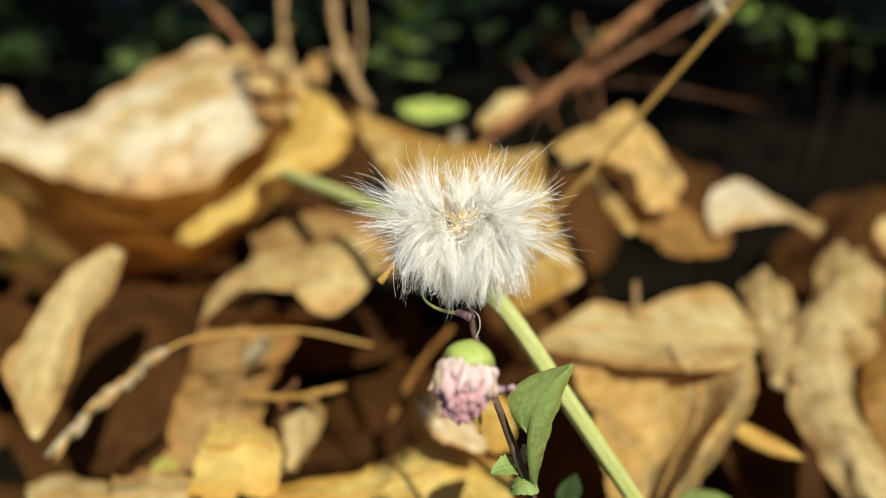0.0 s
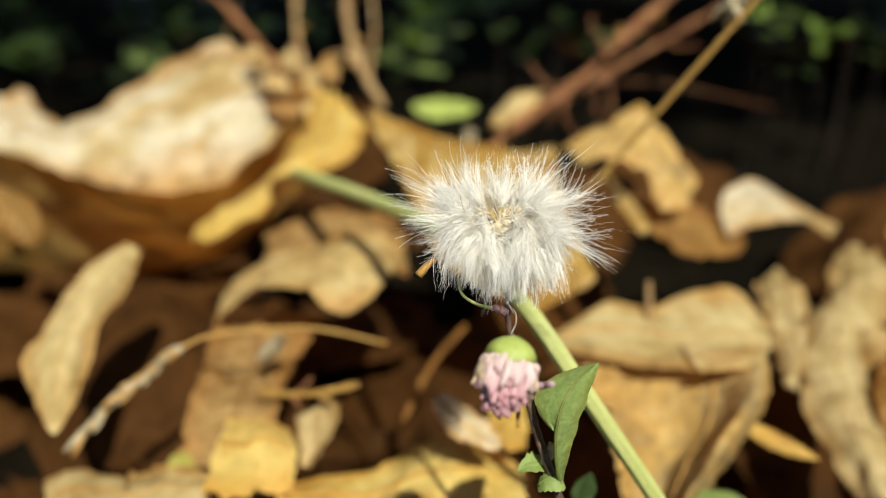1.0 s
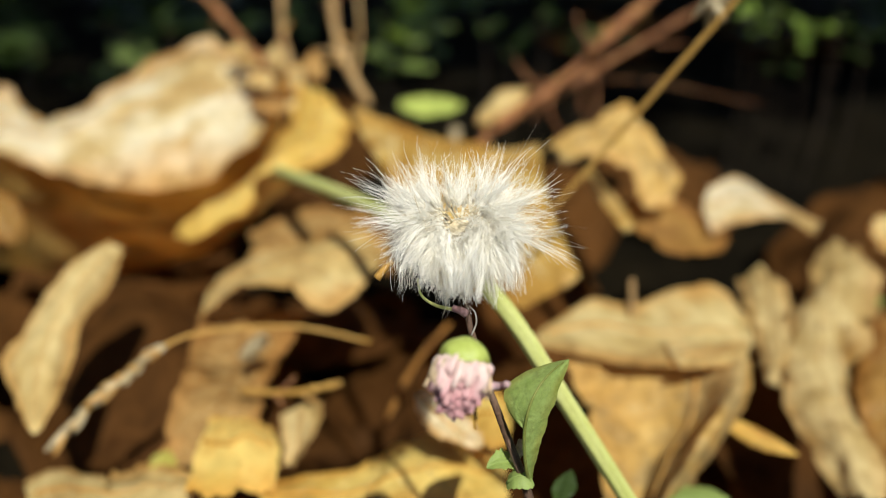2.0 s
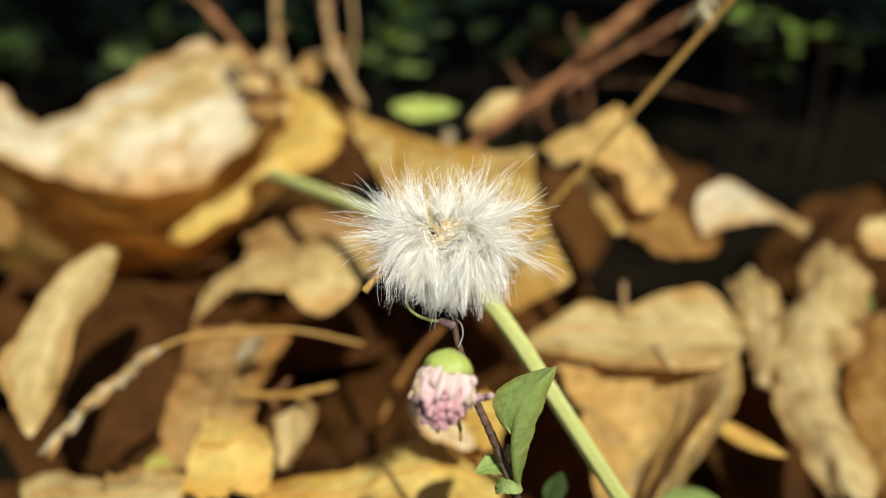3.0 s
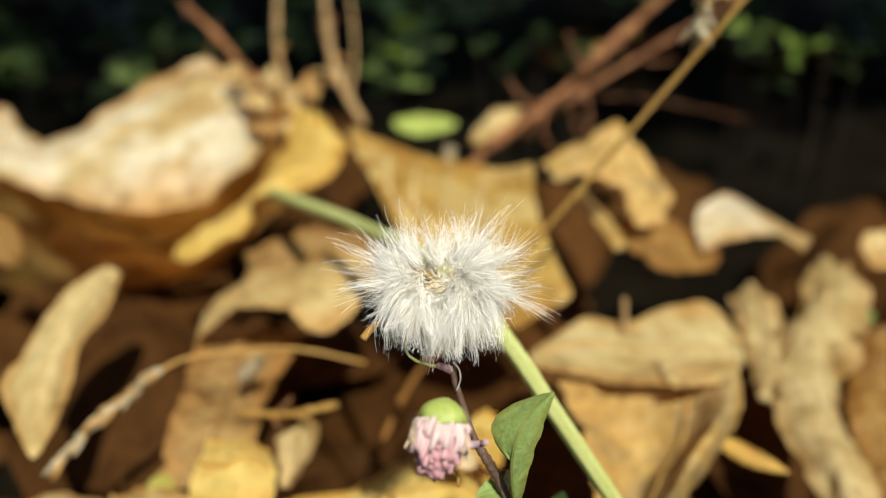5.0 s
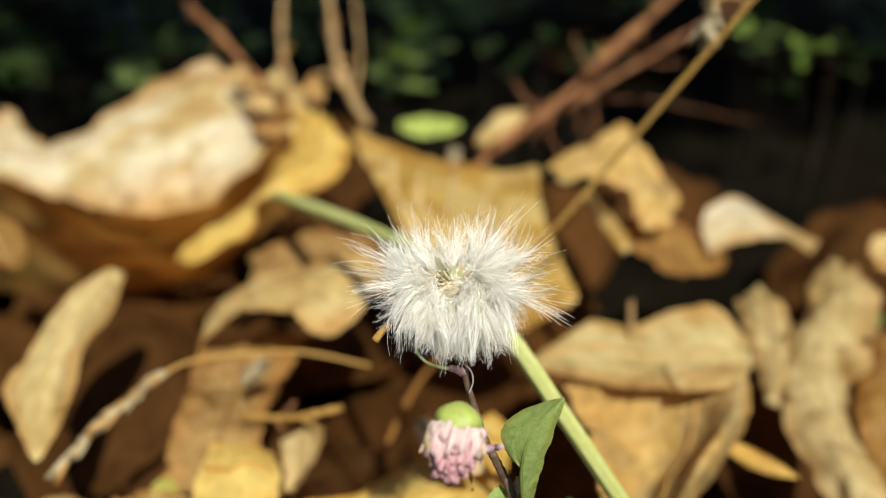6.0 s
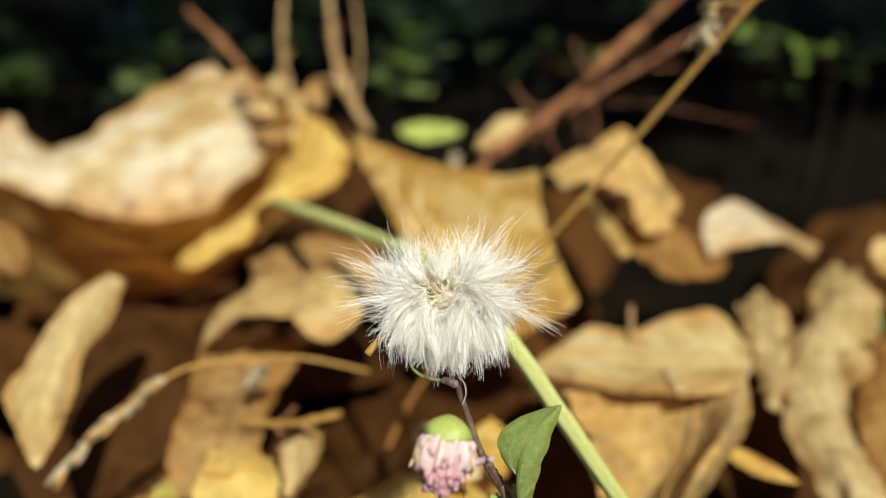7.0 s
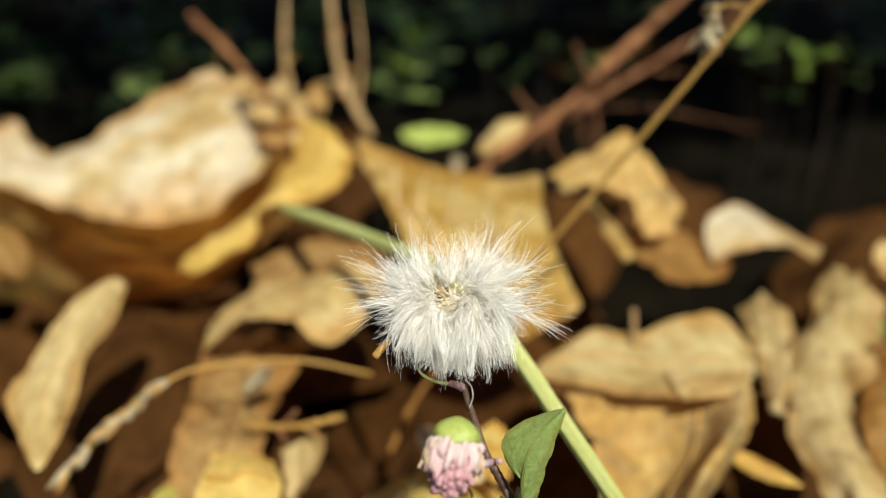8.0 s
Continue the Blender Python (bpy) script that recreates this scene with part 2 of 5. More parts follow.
def tube_data(path, radii, sides=8, caps=True):
    """Rings along a path; the frame is carried along so that it doesn't twist."""
    path = np.asarray(path, float)
    n = len(path)
    radii = np.broadcast_to(np.asarray(radii, float), (n,))
    tang = np.gradient(path, axis=0)
    tang /= np.linalg.norm(tang, axis=1)[:, None] + 1e-12
    ref = np.array([0, 0, 1.0]) if abs(tang[0, 2]) < 0.9 else np.array([1.0, 0, 0])
    side = np.cross(tang[0], ref)
    verts = []
    for i in range(n):
        side = side - tang[i] * side.dot(tang[i])
        side /= np.linalg.norm(side) + 1e-12
        up = np.cross(tang[i], side)
        a = np.arange(sides) * 2 * np.pi / sides
        verts.append(path[i] + radii[i] * (np.cos(a)[:, None] * side + np.sin(a)[:, None] * up))
    verts = np.concatenate(verts)
    faces = [(i * sides + j, i * sides + (j + 1) % sides, (i + 1) * sides + (j + 1) % sides, (i + 1) * sides + j) for i in range(n - 1) for j in range(sides)]
    if caps:
        faces += [tuple(range(sides))[::-1], tuple(range((n - 1) * sides, n * sides))]
    return verts, faces


def hair_data(path, wide, narrow, flat):
    """A fine flat bristle: a narrow band that tapers along its path."""
    n = len(path)
    run = path[-1] - path[0]
    side = np.cross(run, flat)
    side = side / (np.linalg.norm(side) + 1e-12)
    w = np.linspace(wide, narrow, n)[:, None] * side
    verts = np.stack([path - w, path + w], 1).reshape(-1, 3)
    return verts, [(2 * i, 2 * i + 1, 2 * i + 3, 2 * i + 2) for i in range(n - 1)]


def smooth_path(points, n):
    """A Catmull-Rom curve through the points."""
    p = np.asarray(points, float)
    p = np.vstack([2 * p[0] - p[1], p, 2 * p[-1] - p[-2]])
    out = []
    for s in np.linspace(0, len(p) - 3 - 1e-9, n):
        i, f = int(s), s - int(s)
        a, b, c, d = p[i:i + 4]
        out.append(0.5 * (2 * b + (c - a) * f + (2 * a - 5 * b + 4 * c - d) * f * f + (3 * b - a - 3 * c + d) * f ** 3))
    return np.array(out)


def merge(pieces):
    verts, faces, k = [], [], 0
    for v, f in pieces:
        verts.append(np.asarray(v))
        faces += [tuple(i + k for i in q) for q in f]
        k += len(v)
    return np.concatenate(verts), faces


def stem(name, points, r0, r1, mat, parent=None, label="", n=24, sides=9, knobs=0, seed=0, rough=0.0):
    rng = np.random.default_rng(seed)
    path = smooth_path(points, n)
    u = np.linspace(0, 1, n)
    rad = r0 + (r1 - r0) * u
    for _ in range(knobs):
        rad = rad * (1 + rng.uniform(0.3, 0.7) * np.exp(-((u - rng.uniform(0.1, 0.9)) / 0.035) ** 2))
    v, f = tube_data(path, rad, sides)
    if rough:
        v = v + rng.normal(0, rough, v.shape)
    return mesh_object(name, v, f, mat, parent, label)


def blade_data(base, mid, tip, left, right, peak=0.5, blunt=0.7, cup=0.0, roll=(0.0, 0.0), wave=0.0, ragged=0.045, seed=0, nu=40, nv=25, veins=9, vein_height=0.00012, serrate=0.0, curl_tip=0.0, left_from=0.0, blunt_left=None):
    """A leaf blade: a midrib from base over mid to tip, halves that reach out to left and right, cupped, rolled and waved."""
    rng = np.random.default_rng(seed)
    base, mid, tip, left, right = (np.asarray(p, float) for p in (base, mid, tip, left, right))
    u = np.linspace(0, 1, nu)
    ctrl = 2 * mid - 0.5 * (base + tip)
    rib = ((1 - u) ** 2)[:, None] * base + (2 * u * (1 - u))[:, None] * ctrl + (u ** 2)[:, None] * tip
    a = math.log(0.5) / math.log(peak)
    prof = np.sin(np.pi * np.clip(u, 0.0, 1.0) ** a).clip(0) ** blunt
    normal = np.cross(tip - base, right - left)
    normal /= np.linalg.norm(normal) + 1e-12
    if normal[2] < 0:
        normal = -normal
    size = np.linalg.norm(right - left) * 0.5
    v = np.linspace(-1, 1, nv)
    U, V = np.meshgrid(u, v, indexing="ij")
    edge = np.ones((nu, 2))
    for k in range(5):
        for s in (0, 1):
            edge[:, s] += ragged * rng.normal() * np.sin(2 * np.pi * (k * 1.7 + 1.3) * u + rng.uniform(0, 7))
    if serrate:
        edge += serrate * np.abs(((u * 14) % 1) - 0.5)[:, None]
    half = np.sin(np.pi * np.clip((u - left_from) / (1 - left_from), 0, 1) ** a).clip(0) ** (blunt_left or blunt)
    width = np.where(V < 0, edge[:, :1] * half[:, None], edge[:, 1:] * prof[:, None])
    reach = np.where(V[..., None] < 0, (left - mid)[None, None], (right - mid)[None, None])
    A = np.abs(V)
    P = rib[:, None, :] + reach * (A * width)[..., None]
    lift = cup * size * A * (1 - A) * 4 * prof[:, None]
    rim = ((A - 0.72) / 0.28).clip(0) ** 2
    lift = lift + np.where(V < 0, roll[0], roll[1]) * size * rim * prof[:, None]
    off = rng.uniform(0, 50)
    ripple = np.array([noise.noise((p * 2.6, q * 1.1, off)) + 0.65 * noise.noise((p * 5.5, q * 2.4, off + 9)) + 0.22 * noise.noise((p * 13.0, q * 6.0, off + 19)) - 0.9 * abs(noise.noise((p * 3.4, q * 1.9, off + 31))) - 0.4 * abs(noise.noise((p * 8.0, q * 4.2, off + 43))) for p, q in zip(U.ravel(), V.ravel())]).reshape(U.shape)
    lift = lift + 2.2 * wave * size * (ripple + 0.32) * (0.3 + 0.7 * A)
    ph = (U * veins - A * 1.6) % 1.0
    lift = lift + vein_height * np.exp(-((ph - 0.5) / 0.09) ** 2) + vein_height * 1.5 * np.exp(-(V / 0.06) ** 2)
    lift = lift + curl_tip * size * (((U - 0.75) / 0.25).clip(0) ** 2)
    P = P + lift[..., None] * normal
    faces = [(i * nv + j, (i + 1) * nv + j, (i + 1) * nv + j + 1, i * nv + j + 1) for i in range(nu - 1) for j in range(nv - 1)]
    uvs = np.stack([U.ravel(), 0.5 + 0.5 * V.ravel()], -1)
    return P, faces, uvs, normal


def leaf(label, mat, base, mid, tip, left, right, rib=0.0004, parent=None, name="dead_leaf", petiole=None, group="leaf litter", ribs=0, rib_width=0.0002, **shape):
    """A leaf with its blade and, beneath it, its midrib, and its stalk where one shows."""
    P, faces, uvs, normal = blade_data(base, mid, tip, left, right, **shape)
    nv = P.shape[1]
    flat = P.reshape(-1, 3)
    origin = flat[0].copy()
    ob = mesh_object(name, flat - origin, faces, mat, parent, label, uvs)
    ob.location = origin
    if parent is None:
        tagged(ob, category="leaf", group=group)
    line = P[1:-1:2, nv // 2] - origin - normal * rib * 0.4
    v, f = tube_data(line, np.linspace(rib, rib * 0.35, len(line)), 6)
    mesh_object("midrib", v, f, mat, ob)
    nu, half = P.shape[0], nv // 2
    for k in range(ribs):
        # raised side veins, running out from the midrib to near the edge
        for side in (-1, 1):
            course = []
            for j in range(0, int(half * 0.9) + 1):
                i = min((0.06 + 0.7 * (k + 0.5 + 0.12 * side) / ribs + 0.17 * j / half) * (nu - 1), nu - 2)
                a, b = P[int(i), half + side * j], P[int(i) + 1, half + side * j]
                course.append(a + (b - a) * (i - int(i)) - origin)
            v, f = tube_data(course, np.linspace(rib_width, rib_width * 0.35, len(course)), 5)
            mesh_object("side_vein", v, f, RIB, ob)
    if petiole is not None:
        pts = [flat[0] - origin] + [np.asarray(p) - origin for p in petiole]
        stem("petiole", pts, rib * 1.3, rib * 1.1, RIB, ob, n=14)
    return ob


def curve_at(points, s):
    """Catmull-Rom values at the shares s (0 to 1) of a row of points; works on points or on whole rows of them."""
    p = np.asarray(points, float)
    p = np.concatenate([2 * p[:1] - p[1:2], p, 2 * p[-1:] - p[-2:-1]])
    s = np.asarray(s) * (len(p) - 3)
    i = np.clip(s.astype(int), 0, len(p) - 4)
    f = (s - i).reshape((-1,) + (1,) * (p.ndim - 1))
    a, b, c, d = p[i], p[i + 1], p[i + 2], p[i + 3]
    return 0.5 * (2 * b + (c - a) * f + (2 * a - 5 * b + 4 * c - d) * f * f + (3 * b - a - 3 * c + d) * f ** 3)


def edge_line(rng, n, depth, tears):
    """How far a torn leaf edge is eaten in along its length: small bites, long waves and a few narrow tears."""
    s = np.linspace(0, 1, n)
    out = np.zeros(n)
    for k, share in ((1.5, .5), (3.7, .45), (7.3, .35), (13.1, .22)):
        out += share * np.sin(2 * np.pi * (k * s + rng.uniform(0, 1)))
    out = (out - out.min()) / 1.6 * depth
    for _ in range(tears):
        out += depth * rng.uniform(1.2, 2.6) * np.exp(-((s - rng.uniform(.1, .9)) / rng.uniform(.008, .025)) ** 2)
    return out


def sheet_leaf(label, mat, lines, crumple=0.03, ragged=0.03, tears=2, seed=0, nu=46, nv=31, ribs=5, rib_width=.0001, rib=.0004, group="leaf litter", name="dead_leaf"):
    """A curled dry leaf lofted over a few guide lines that run along it, side by side; its midrib follows the middle."""
    rng = np.random.default_rng(1000 + seed)
    rows = np.stack([curve_at(line, np.linspace(0, 1, 60)) for line in lines])
    u, v = np.linspace(0, 1, nu), np.linspace(0, 1, nv)
    low, high = edge_line(rng, nu, ragged, tears), 1 - edge_line(rng, nu, ragged, tears)
    first, last = edge_line(rng, nv, ragged * .6, 1), 1 - edge_line(rng, nv, ragged * .6, 1)
    V = low[:, None] + (high - low)[:, None] * v[None]
    U = first[None] + (last - first)[None] * u[:, None]
    fine = curve_at(rows, np.linspace(0, 1, 90))
    a, b = np.clip(V, 0, 1) * 89, np.clip(U, 0, 1) * 59
    i, j = np.minimum(a.astype(int), 88), np.minimum(b.astype(int), 58)
    fa, fb = (a - i)[..., None], (b - j)[..., None]
    P = (fine[i, j] * (1 - fa) + fine[i + 1, j] * fa) * (1 - fb) + (fine[i, j + 1] * (1 - fa) + fine[i + 1, j + 1] * fa) * fb
    N = np.cross(np.gradient(P, axis=0), np.gradient(P, axis=1))
    N /= np.linalg.norm(N, axis=-1)[..., None] + 1e-12
    if N[..., 2].mean() < 0:
        N = -N
    size = math.sqrt(np.linalg.norm(P[0, 0] - P[-1, -1]) * np.linalg.norm(P[-1, 0] - P[0, -1]))
    off = rng.uniform(0, 90)
    Q = P / .011

    def field(q):
        x, y, z = q
        return (noise.noise((x * .5, y * .5, z * .5 + off)) + .7 * noise.noise((x * 1.1, y * 1.1, z * 1.1 + off + 7))
                - .8 * abs(noise.noise((x * .8, y * .8, z * .8 + off + 23))) - .55 * abs(noise.noise((x * 1.9, y * 1.9, z * 1.9 + off + 41))) + .18 * noise.noise((x * 4.3, y * 4.3, z * 4.3 + off + 61)))
    lift = np.array([field(q) for q in Q.reshape(-1, 3)]).reshape(nu, nv) + .35
    A = np.abs(v * 2 - 1)[None]
    lift = crumple * size * lift * (.55 + .45 * A)
    ph = (u[:, None] * (ribs + 2) - A * 1.4) % 1.0
    lift += rib_width * .5 * np.exp(-((ph - .5) / .1) ** 2) + rib * .6 * np.exp(-(A / .07) ** 2)
    P = P + lift[..., None] * N
    faces = [(p * nv + q, (p + 1) * nv + q, (p + 1) * nv + q + 1, p * nv + q + 1) for p in range(nu - 1) for q in range(nv - 1)]
    uvs = np.stack(np.broadcast_arrays(u[:, None], v[None]), -1).reshape(-1, 2)
    flat = P.reshape(-1, 3)
    origin = flat[0].copy()
    ob = tagged(mesh_object(name, flat - origin, faces, mat, None, label, uvs), category="leaf", group=group)
    ob.location = origin
    half = nv // 2
    line = P[2:-2:2, half] - origin + N[2:-2:2, half] * rib * .2
    mesh_object("midrib", *tube_data(line, np.linspace(rib, rib * .35, len(line)), 6), mat, ob)
    for k in range(ribs):
        for side in (-1, 1):
            course = []
            for q in range(0, int(half * .88) + 1, 2):
                p = min((.05 + .72 * (k + .5 + .12 * side) / ribs + .16 * q / half) * (nu - 1), nu - 2)
                a, b = P[int(p), half + side * q], P[int(p) + 1, half + side * q]
                course.append(a + (b - a) * (p - int(p)) - origin)
            mesh_object("side_vein", *tube_data(course, np.linspace(rib_width, rib_width * .35, len(course)), 5), RIB, ob)
    return ob


# ---- ground ----
def ground():
    s = np.sinh(np.linspace(-7.2, 7.2, 181)) / math.sinh(7.2) * 45
    gx, gy = np.meshgrid(s, s + 0.2, indexing="ij")
    z = np.array([[0.006 * noise.noise((x * 22, y * 22, 0)) + 0.003 * noise.noise((x * 90, y * 90, 3)) for y in gy[0]] for x in gx[:, 0]])
    n = len(s)
    verts = np.stack([gx, gy, z], -1).reshape(-1, 3)
    faces = [(i * n + j, (i + 1) * n + j, (i + 1) * n + j + 1, i * n + j + 1) for i in range(n - 1) for j in range(n - 1)]
    tagged(mesh_object("ground", verts, faces, SHADE_SOIL), "crumbly soil under dry leaf litter, shade put into its near-black colour", "ground", kind="structure")


ground()

# ---- leaf litter ----
sheet_leaf("large pale dry leaf, cupped like a bowl", PALE, [
    [(-0.1249, 0.1960, 0.0520), (-0.1067, 0.2015, 0.0517), (-0.0935, 0.2129, 0.0560), (-0.0714, 0.2298, 0.0666), (-0.0562, 0.2191, 0.0634), (-0.0422, 0.2012, 0.0595)],
    [(-0.1199, 0.1883, 0.0524), (-0.0992, 0.1876, 0.0511), (-0.0833, 0.1932, 0.0552), (-0.0657, 0.2002, 0.0598), (-0.0523, 0.1955, 0.0575), (-0.0399, 0.1913, 0.0581)],
    [(-0.1144, 0.1781, 0.0503), (-0.0962, 0.1743, 0.0474), (-0.0784, 0.1703, 0.0441), (-0.0650, 0.1700, 0.0435), (-0.0538, 0.1718, 0.0448), (-0.0442, 0.1807, 0.0508)]], crumple=0.04, ragged=0.02, tears=1, seed=1, ribs=6)
sheet_leaf("outer wall of a cupped dry leaf, light glowing through put into its orange colour", GLOW_ORANGE, [
    [(-0.1072, 0.1661, 0.0574), (-0.0875, 0.1590, 0.0549), (-0.0700, 0.1526, 0.0534), (-0.0580, 0.1525, 0.0532), (-0.0483, 0.1575, 0.0542), (-0.0389, 0.1830, 0.0594)],
    [(-0.1182, 0.1773, 0.0402), (-0.0965, 0.1710, 0.0370), (-0.0788, 0.1675, 0.0366), (-0.0636, 0.1671, 0.0380), (-0.0507, 0.1721, 0.0432), (-0.0381, 0.1895, 0.0504)],
    [(-0.1316, 0.1879, 0.0132), (-0.1097, 0.1864, 0.0105), (-0.0902, 0.1850, 0.0122), (-0.0710, 0.1851, 0.0166), (-0.0541, 0.1834, 0.0260), (-0.0381, 0.1915, 0.0371)]], crumple=0.02, ragged=0.02, tears=1, seed=2, ribs=4)
sheet_leaf("golden wing of a folded dry leaf", GOLD, [
    [(-0.0345, 0.1885, 0.0655), (-0.0370, 0.1778, 0.0583), (-0.0424, 0.1651, 0.0535), (-0.0488, 0.1545, 0.0485), (-0.0567, 0.1463, 0.0437)],
    [(-0.0297, 0.1836, 0.0648), (-0.0288, 0.1696, 0.0598), (-0.0373, 0.1582, 0.0555), (-0.0442, 0.1510, 0.0504), (-0.0551, 0.1441, 0.0438)],
    [(-0.0261, 0.1825, 0.0628), (-0.0193, 0.1671, 0.0595), (-0.0292, 0.1569, 0.0552), (-0.0383, 0.1519, 0.0542), (-0.0395, 0.1468, 0.0490), (-0.0538, 0.1427, 0.0433)]], crumple=0.054, ragged=0.05, seed=3)
sheet_leaf("orange dry leaf standing upright, with pale ribs", AMBER, [
    [(-0.0215, 0.1761, 0.0634), (-0.0082, 0.1701, 0.0608), (0.0058, 0.1658, 0.0591), (0.0220, 0.1616, 0.0597)],
    [(-0.0156, 0.1584, 0.0600), (-0.0052, 0.1526, 0.0577), (0.0077, 0.1488, 0.0568), (0.0210, 0.1454, 0.0570)],
    [(-0.0096, 0.1444, 0.0550), (-0.0015, 0.1377, 0.0531), (0.0104, 0.1340, 0.0525), (0.0233, 0.1315, 0.0520)],
    [(-0.0026, 0.1310, 0.0468), (0.0048, 0.1255, 0.0450), (0.0150, 0.1200, 0.0433), (0.0260, 0.1225, 0.0480)]], crumple=0.027, ragged=0.02, tears=1, seed=4, ribs=4, rib_width=0.0008)
sheet_leaf("golden tan dry leaf with a torn folded edge", HOLLOW, [
    [(0.0223, 0.1583, 0.0599), (0.0338, 0.1692, 0.0633), (0.0432, 0.1755, 0.0644), (0.0467, 0.1676, 0.0604), (0.0524, 0.1550, 0.0537)],
    [(0.0238, 0.1536, 0.0596), (0.0335, 0.1595, 0.0621), (0.0421, 0.1626, 0.0616), (0.0444, 0.1559, 0.0575), (0.0501, 0.1502, 0.0531)],
    [(0.0253, 0.1508, 0.0586), (0.0325, 0.1515, 0.0599), (0.0390, 0.1490, 0.0572), (0.0408, 0.1432, 0.0528), (0.0472, 0.1469, 0.0513)]], crumple=0.054, ragged=0.05, tears=3, seed=5)
sheet_leaf("narrow amber curl of a dry leaf", AMBER, [
    [(0.0284, 0.1485, 0.0584), (0.0314, 0.1410, 0.0550), (0.0360, 0.1353, 0.0507)],
    [(0.0308, 0.1477, 0.0590), (0.0338, 0.1402, 0.0557), (0.0371, 0.1357, 0.0514)],
    [(0.0332, 0.1498, 0.0566), (0.0369, 0.1436, 0.0535), (0.0387, 0.1388, 0.0509)]], crumple=0.054, ragged=0.05, tears=1, seed=6, nu=24, nv=13, ribs=3)
sheet_leaf("pale dry leaf arched over the litter", PALE, [
    [(0.0588, 0.1580, 0.0508), (0.0686, 0.1664, 0.0496), (0.0772, 0.1642, 0.0455), (0.0847, 0.1540, 0.0433)],
    [(0.0559, 0.1514, 0.0489), (0.0645, 0.1550, 0.0494), (0.0737, 0.1542, 0.0479), (0.0817, 0.1503, 0.0449)],
    [(0.0566, 0.1457, 0.0448), (0.0640, 0.1460, 0.0473), (0.0722, 0.1483, 0.0475), (0.0793, 0.1475, 0.0439)]], crumple=0.04725, ragged=0.04, seed=7, nu=36, nv=23)
sheet_leaf("brown crumpled dry leaf hanging in folds", BROWN, [
    [(0.0798, 0.1473, 0.0434), (0.0722, 0.1336, 0.0389), (0.0659, 0.1209, 0.0342), (0.0630, 0.1118, 0.0321), (0.0625, 0.1012, 0.0291), (0.0641, 0.0906, 0.0263)],
    [(0.0841, 0.1469, 0.0447), (0.0758, 0.1293, 0.0415), (0.0688, 0.1168, 0.0371), (0.0661, 0.1066, 0.0350), (0.0656, 0.0964, 0.0328), (0.0659, 0.0873, 0.0286)],
    [(0.0911, 0.1488, 0.0421), (0.0866, 0.1336, 0.0389), (0.0816, 0.1233, 0.0325), (0.0737, 0.1119, 0.0301), (0.0715, 0.1000, 0.0289), (0.0711, 0.0895, 0.0263)]], crumple=0.075, ragged=0.05, seed=9, ribs=2, rib=0.0002)
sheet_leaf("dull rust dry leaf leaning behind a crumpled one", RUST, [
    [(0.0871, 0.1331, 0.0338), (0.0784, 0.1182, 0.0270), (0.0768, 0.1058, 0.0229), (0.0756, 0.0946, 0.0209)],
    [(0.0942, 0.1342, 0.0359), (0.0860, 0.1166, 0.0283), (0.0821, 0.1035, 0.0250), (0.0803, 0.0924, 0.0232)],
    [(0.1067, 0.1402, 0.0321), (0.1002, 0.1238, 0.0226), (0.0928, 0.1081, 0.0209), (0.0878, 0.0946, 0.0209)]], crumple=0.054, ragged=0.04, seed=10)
sheet_leaf("narrow brown dry leaf beside a crumpled one", BROWN, [
    [(0.0596, 0.1385, 0.0397), (0.0586, 0.1272, 0.0377), (0.0583, 0.1179, 0.0351), (0.0580, 0.1113, 0.0332)],
    [(0.0649, 0.1387, 0.0422), (0.0636, 0.1256, 0.0388), (0.0619, 0.1163, 0.0362), (0.0592, 0.1102, 0.0333)],
    [(0.0727, 0.1404, 0.0368), (0.0710, 0.1315, 0.0349), (0.0680, 0.1228, 0.0315), (0.0634, 0.1150, 0.0295)]], crumple=0.07, ragged=0.08, tears=3, seed=29, nu=40, nv=25, ribs=2)
sheet_leaf("tan dry leaf lying flat in the sun, torn along its edge", TAN, [
    [(0.0157, 0.1088, 0.0456), (0.0271, 0.1201, 0.0456), (0.0360, 0.1223, 0.0433), (0.0441, 0.1262, 0.0441), (0.0523, 0.1283, 0.0439), (0.0576, 0.1208, 0.0404)],
    [(0.0153, 0.1059, 0.0465), (0.0255, 0.1112, 0.0458), (0.0335, 0.1116, 0.0444), (0.0402, 0.1114, 0.0440), (0.0474, 0.1124, 0.0438), (0.0548, 0.1126, 0.0420)],
    [(0.0150, 0.1028, 0.0471), (0.0234, 0.0995, 0.0473), (0.0302, 0.0981, 0.0468), (0.0363, 0.0980, 0.0465), (0.0428, 0.0990, 0.0463), (0.0506, 0.1035, 0.0441)]], crumple=0.02, ragged=0.03, tears=0, seed=11, ribs=3)
sheet_leaf("torn flap lifted from a tan dry leaf", TAN, [
    [(0.0370, 0.1076, 0.0455), (0.0432, 0.1061, 0.0458), (0.0518, 0.1082, 0.0444)],
    [(0.0367, 0.1011, 0.0470), (0.0421, 0.0998, 0.0479), (0.0498, 0.1029, 0.0461)],
    [(0.0366, 0.0958, 0.0478), (0.0416, 0.0956, 0.0484), (0.0479, 0.0993, 0.0469)]], crumple=0.0405, ragged=0.04, tears=0, seed=12, nu=24, nv=13, ribs=3)
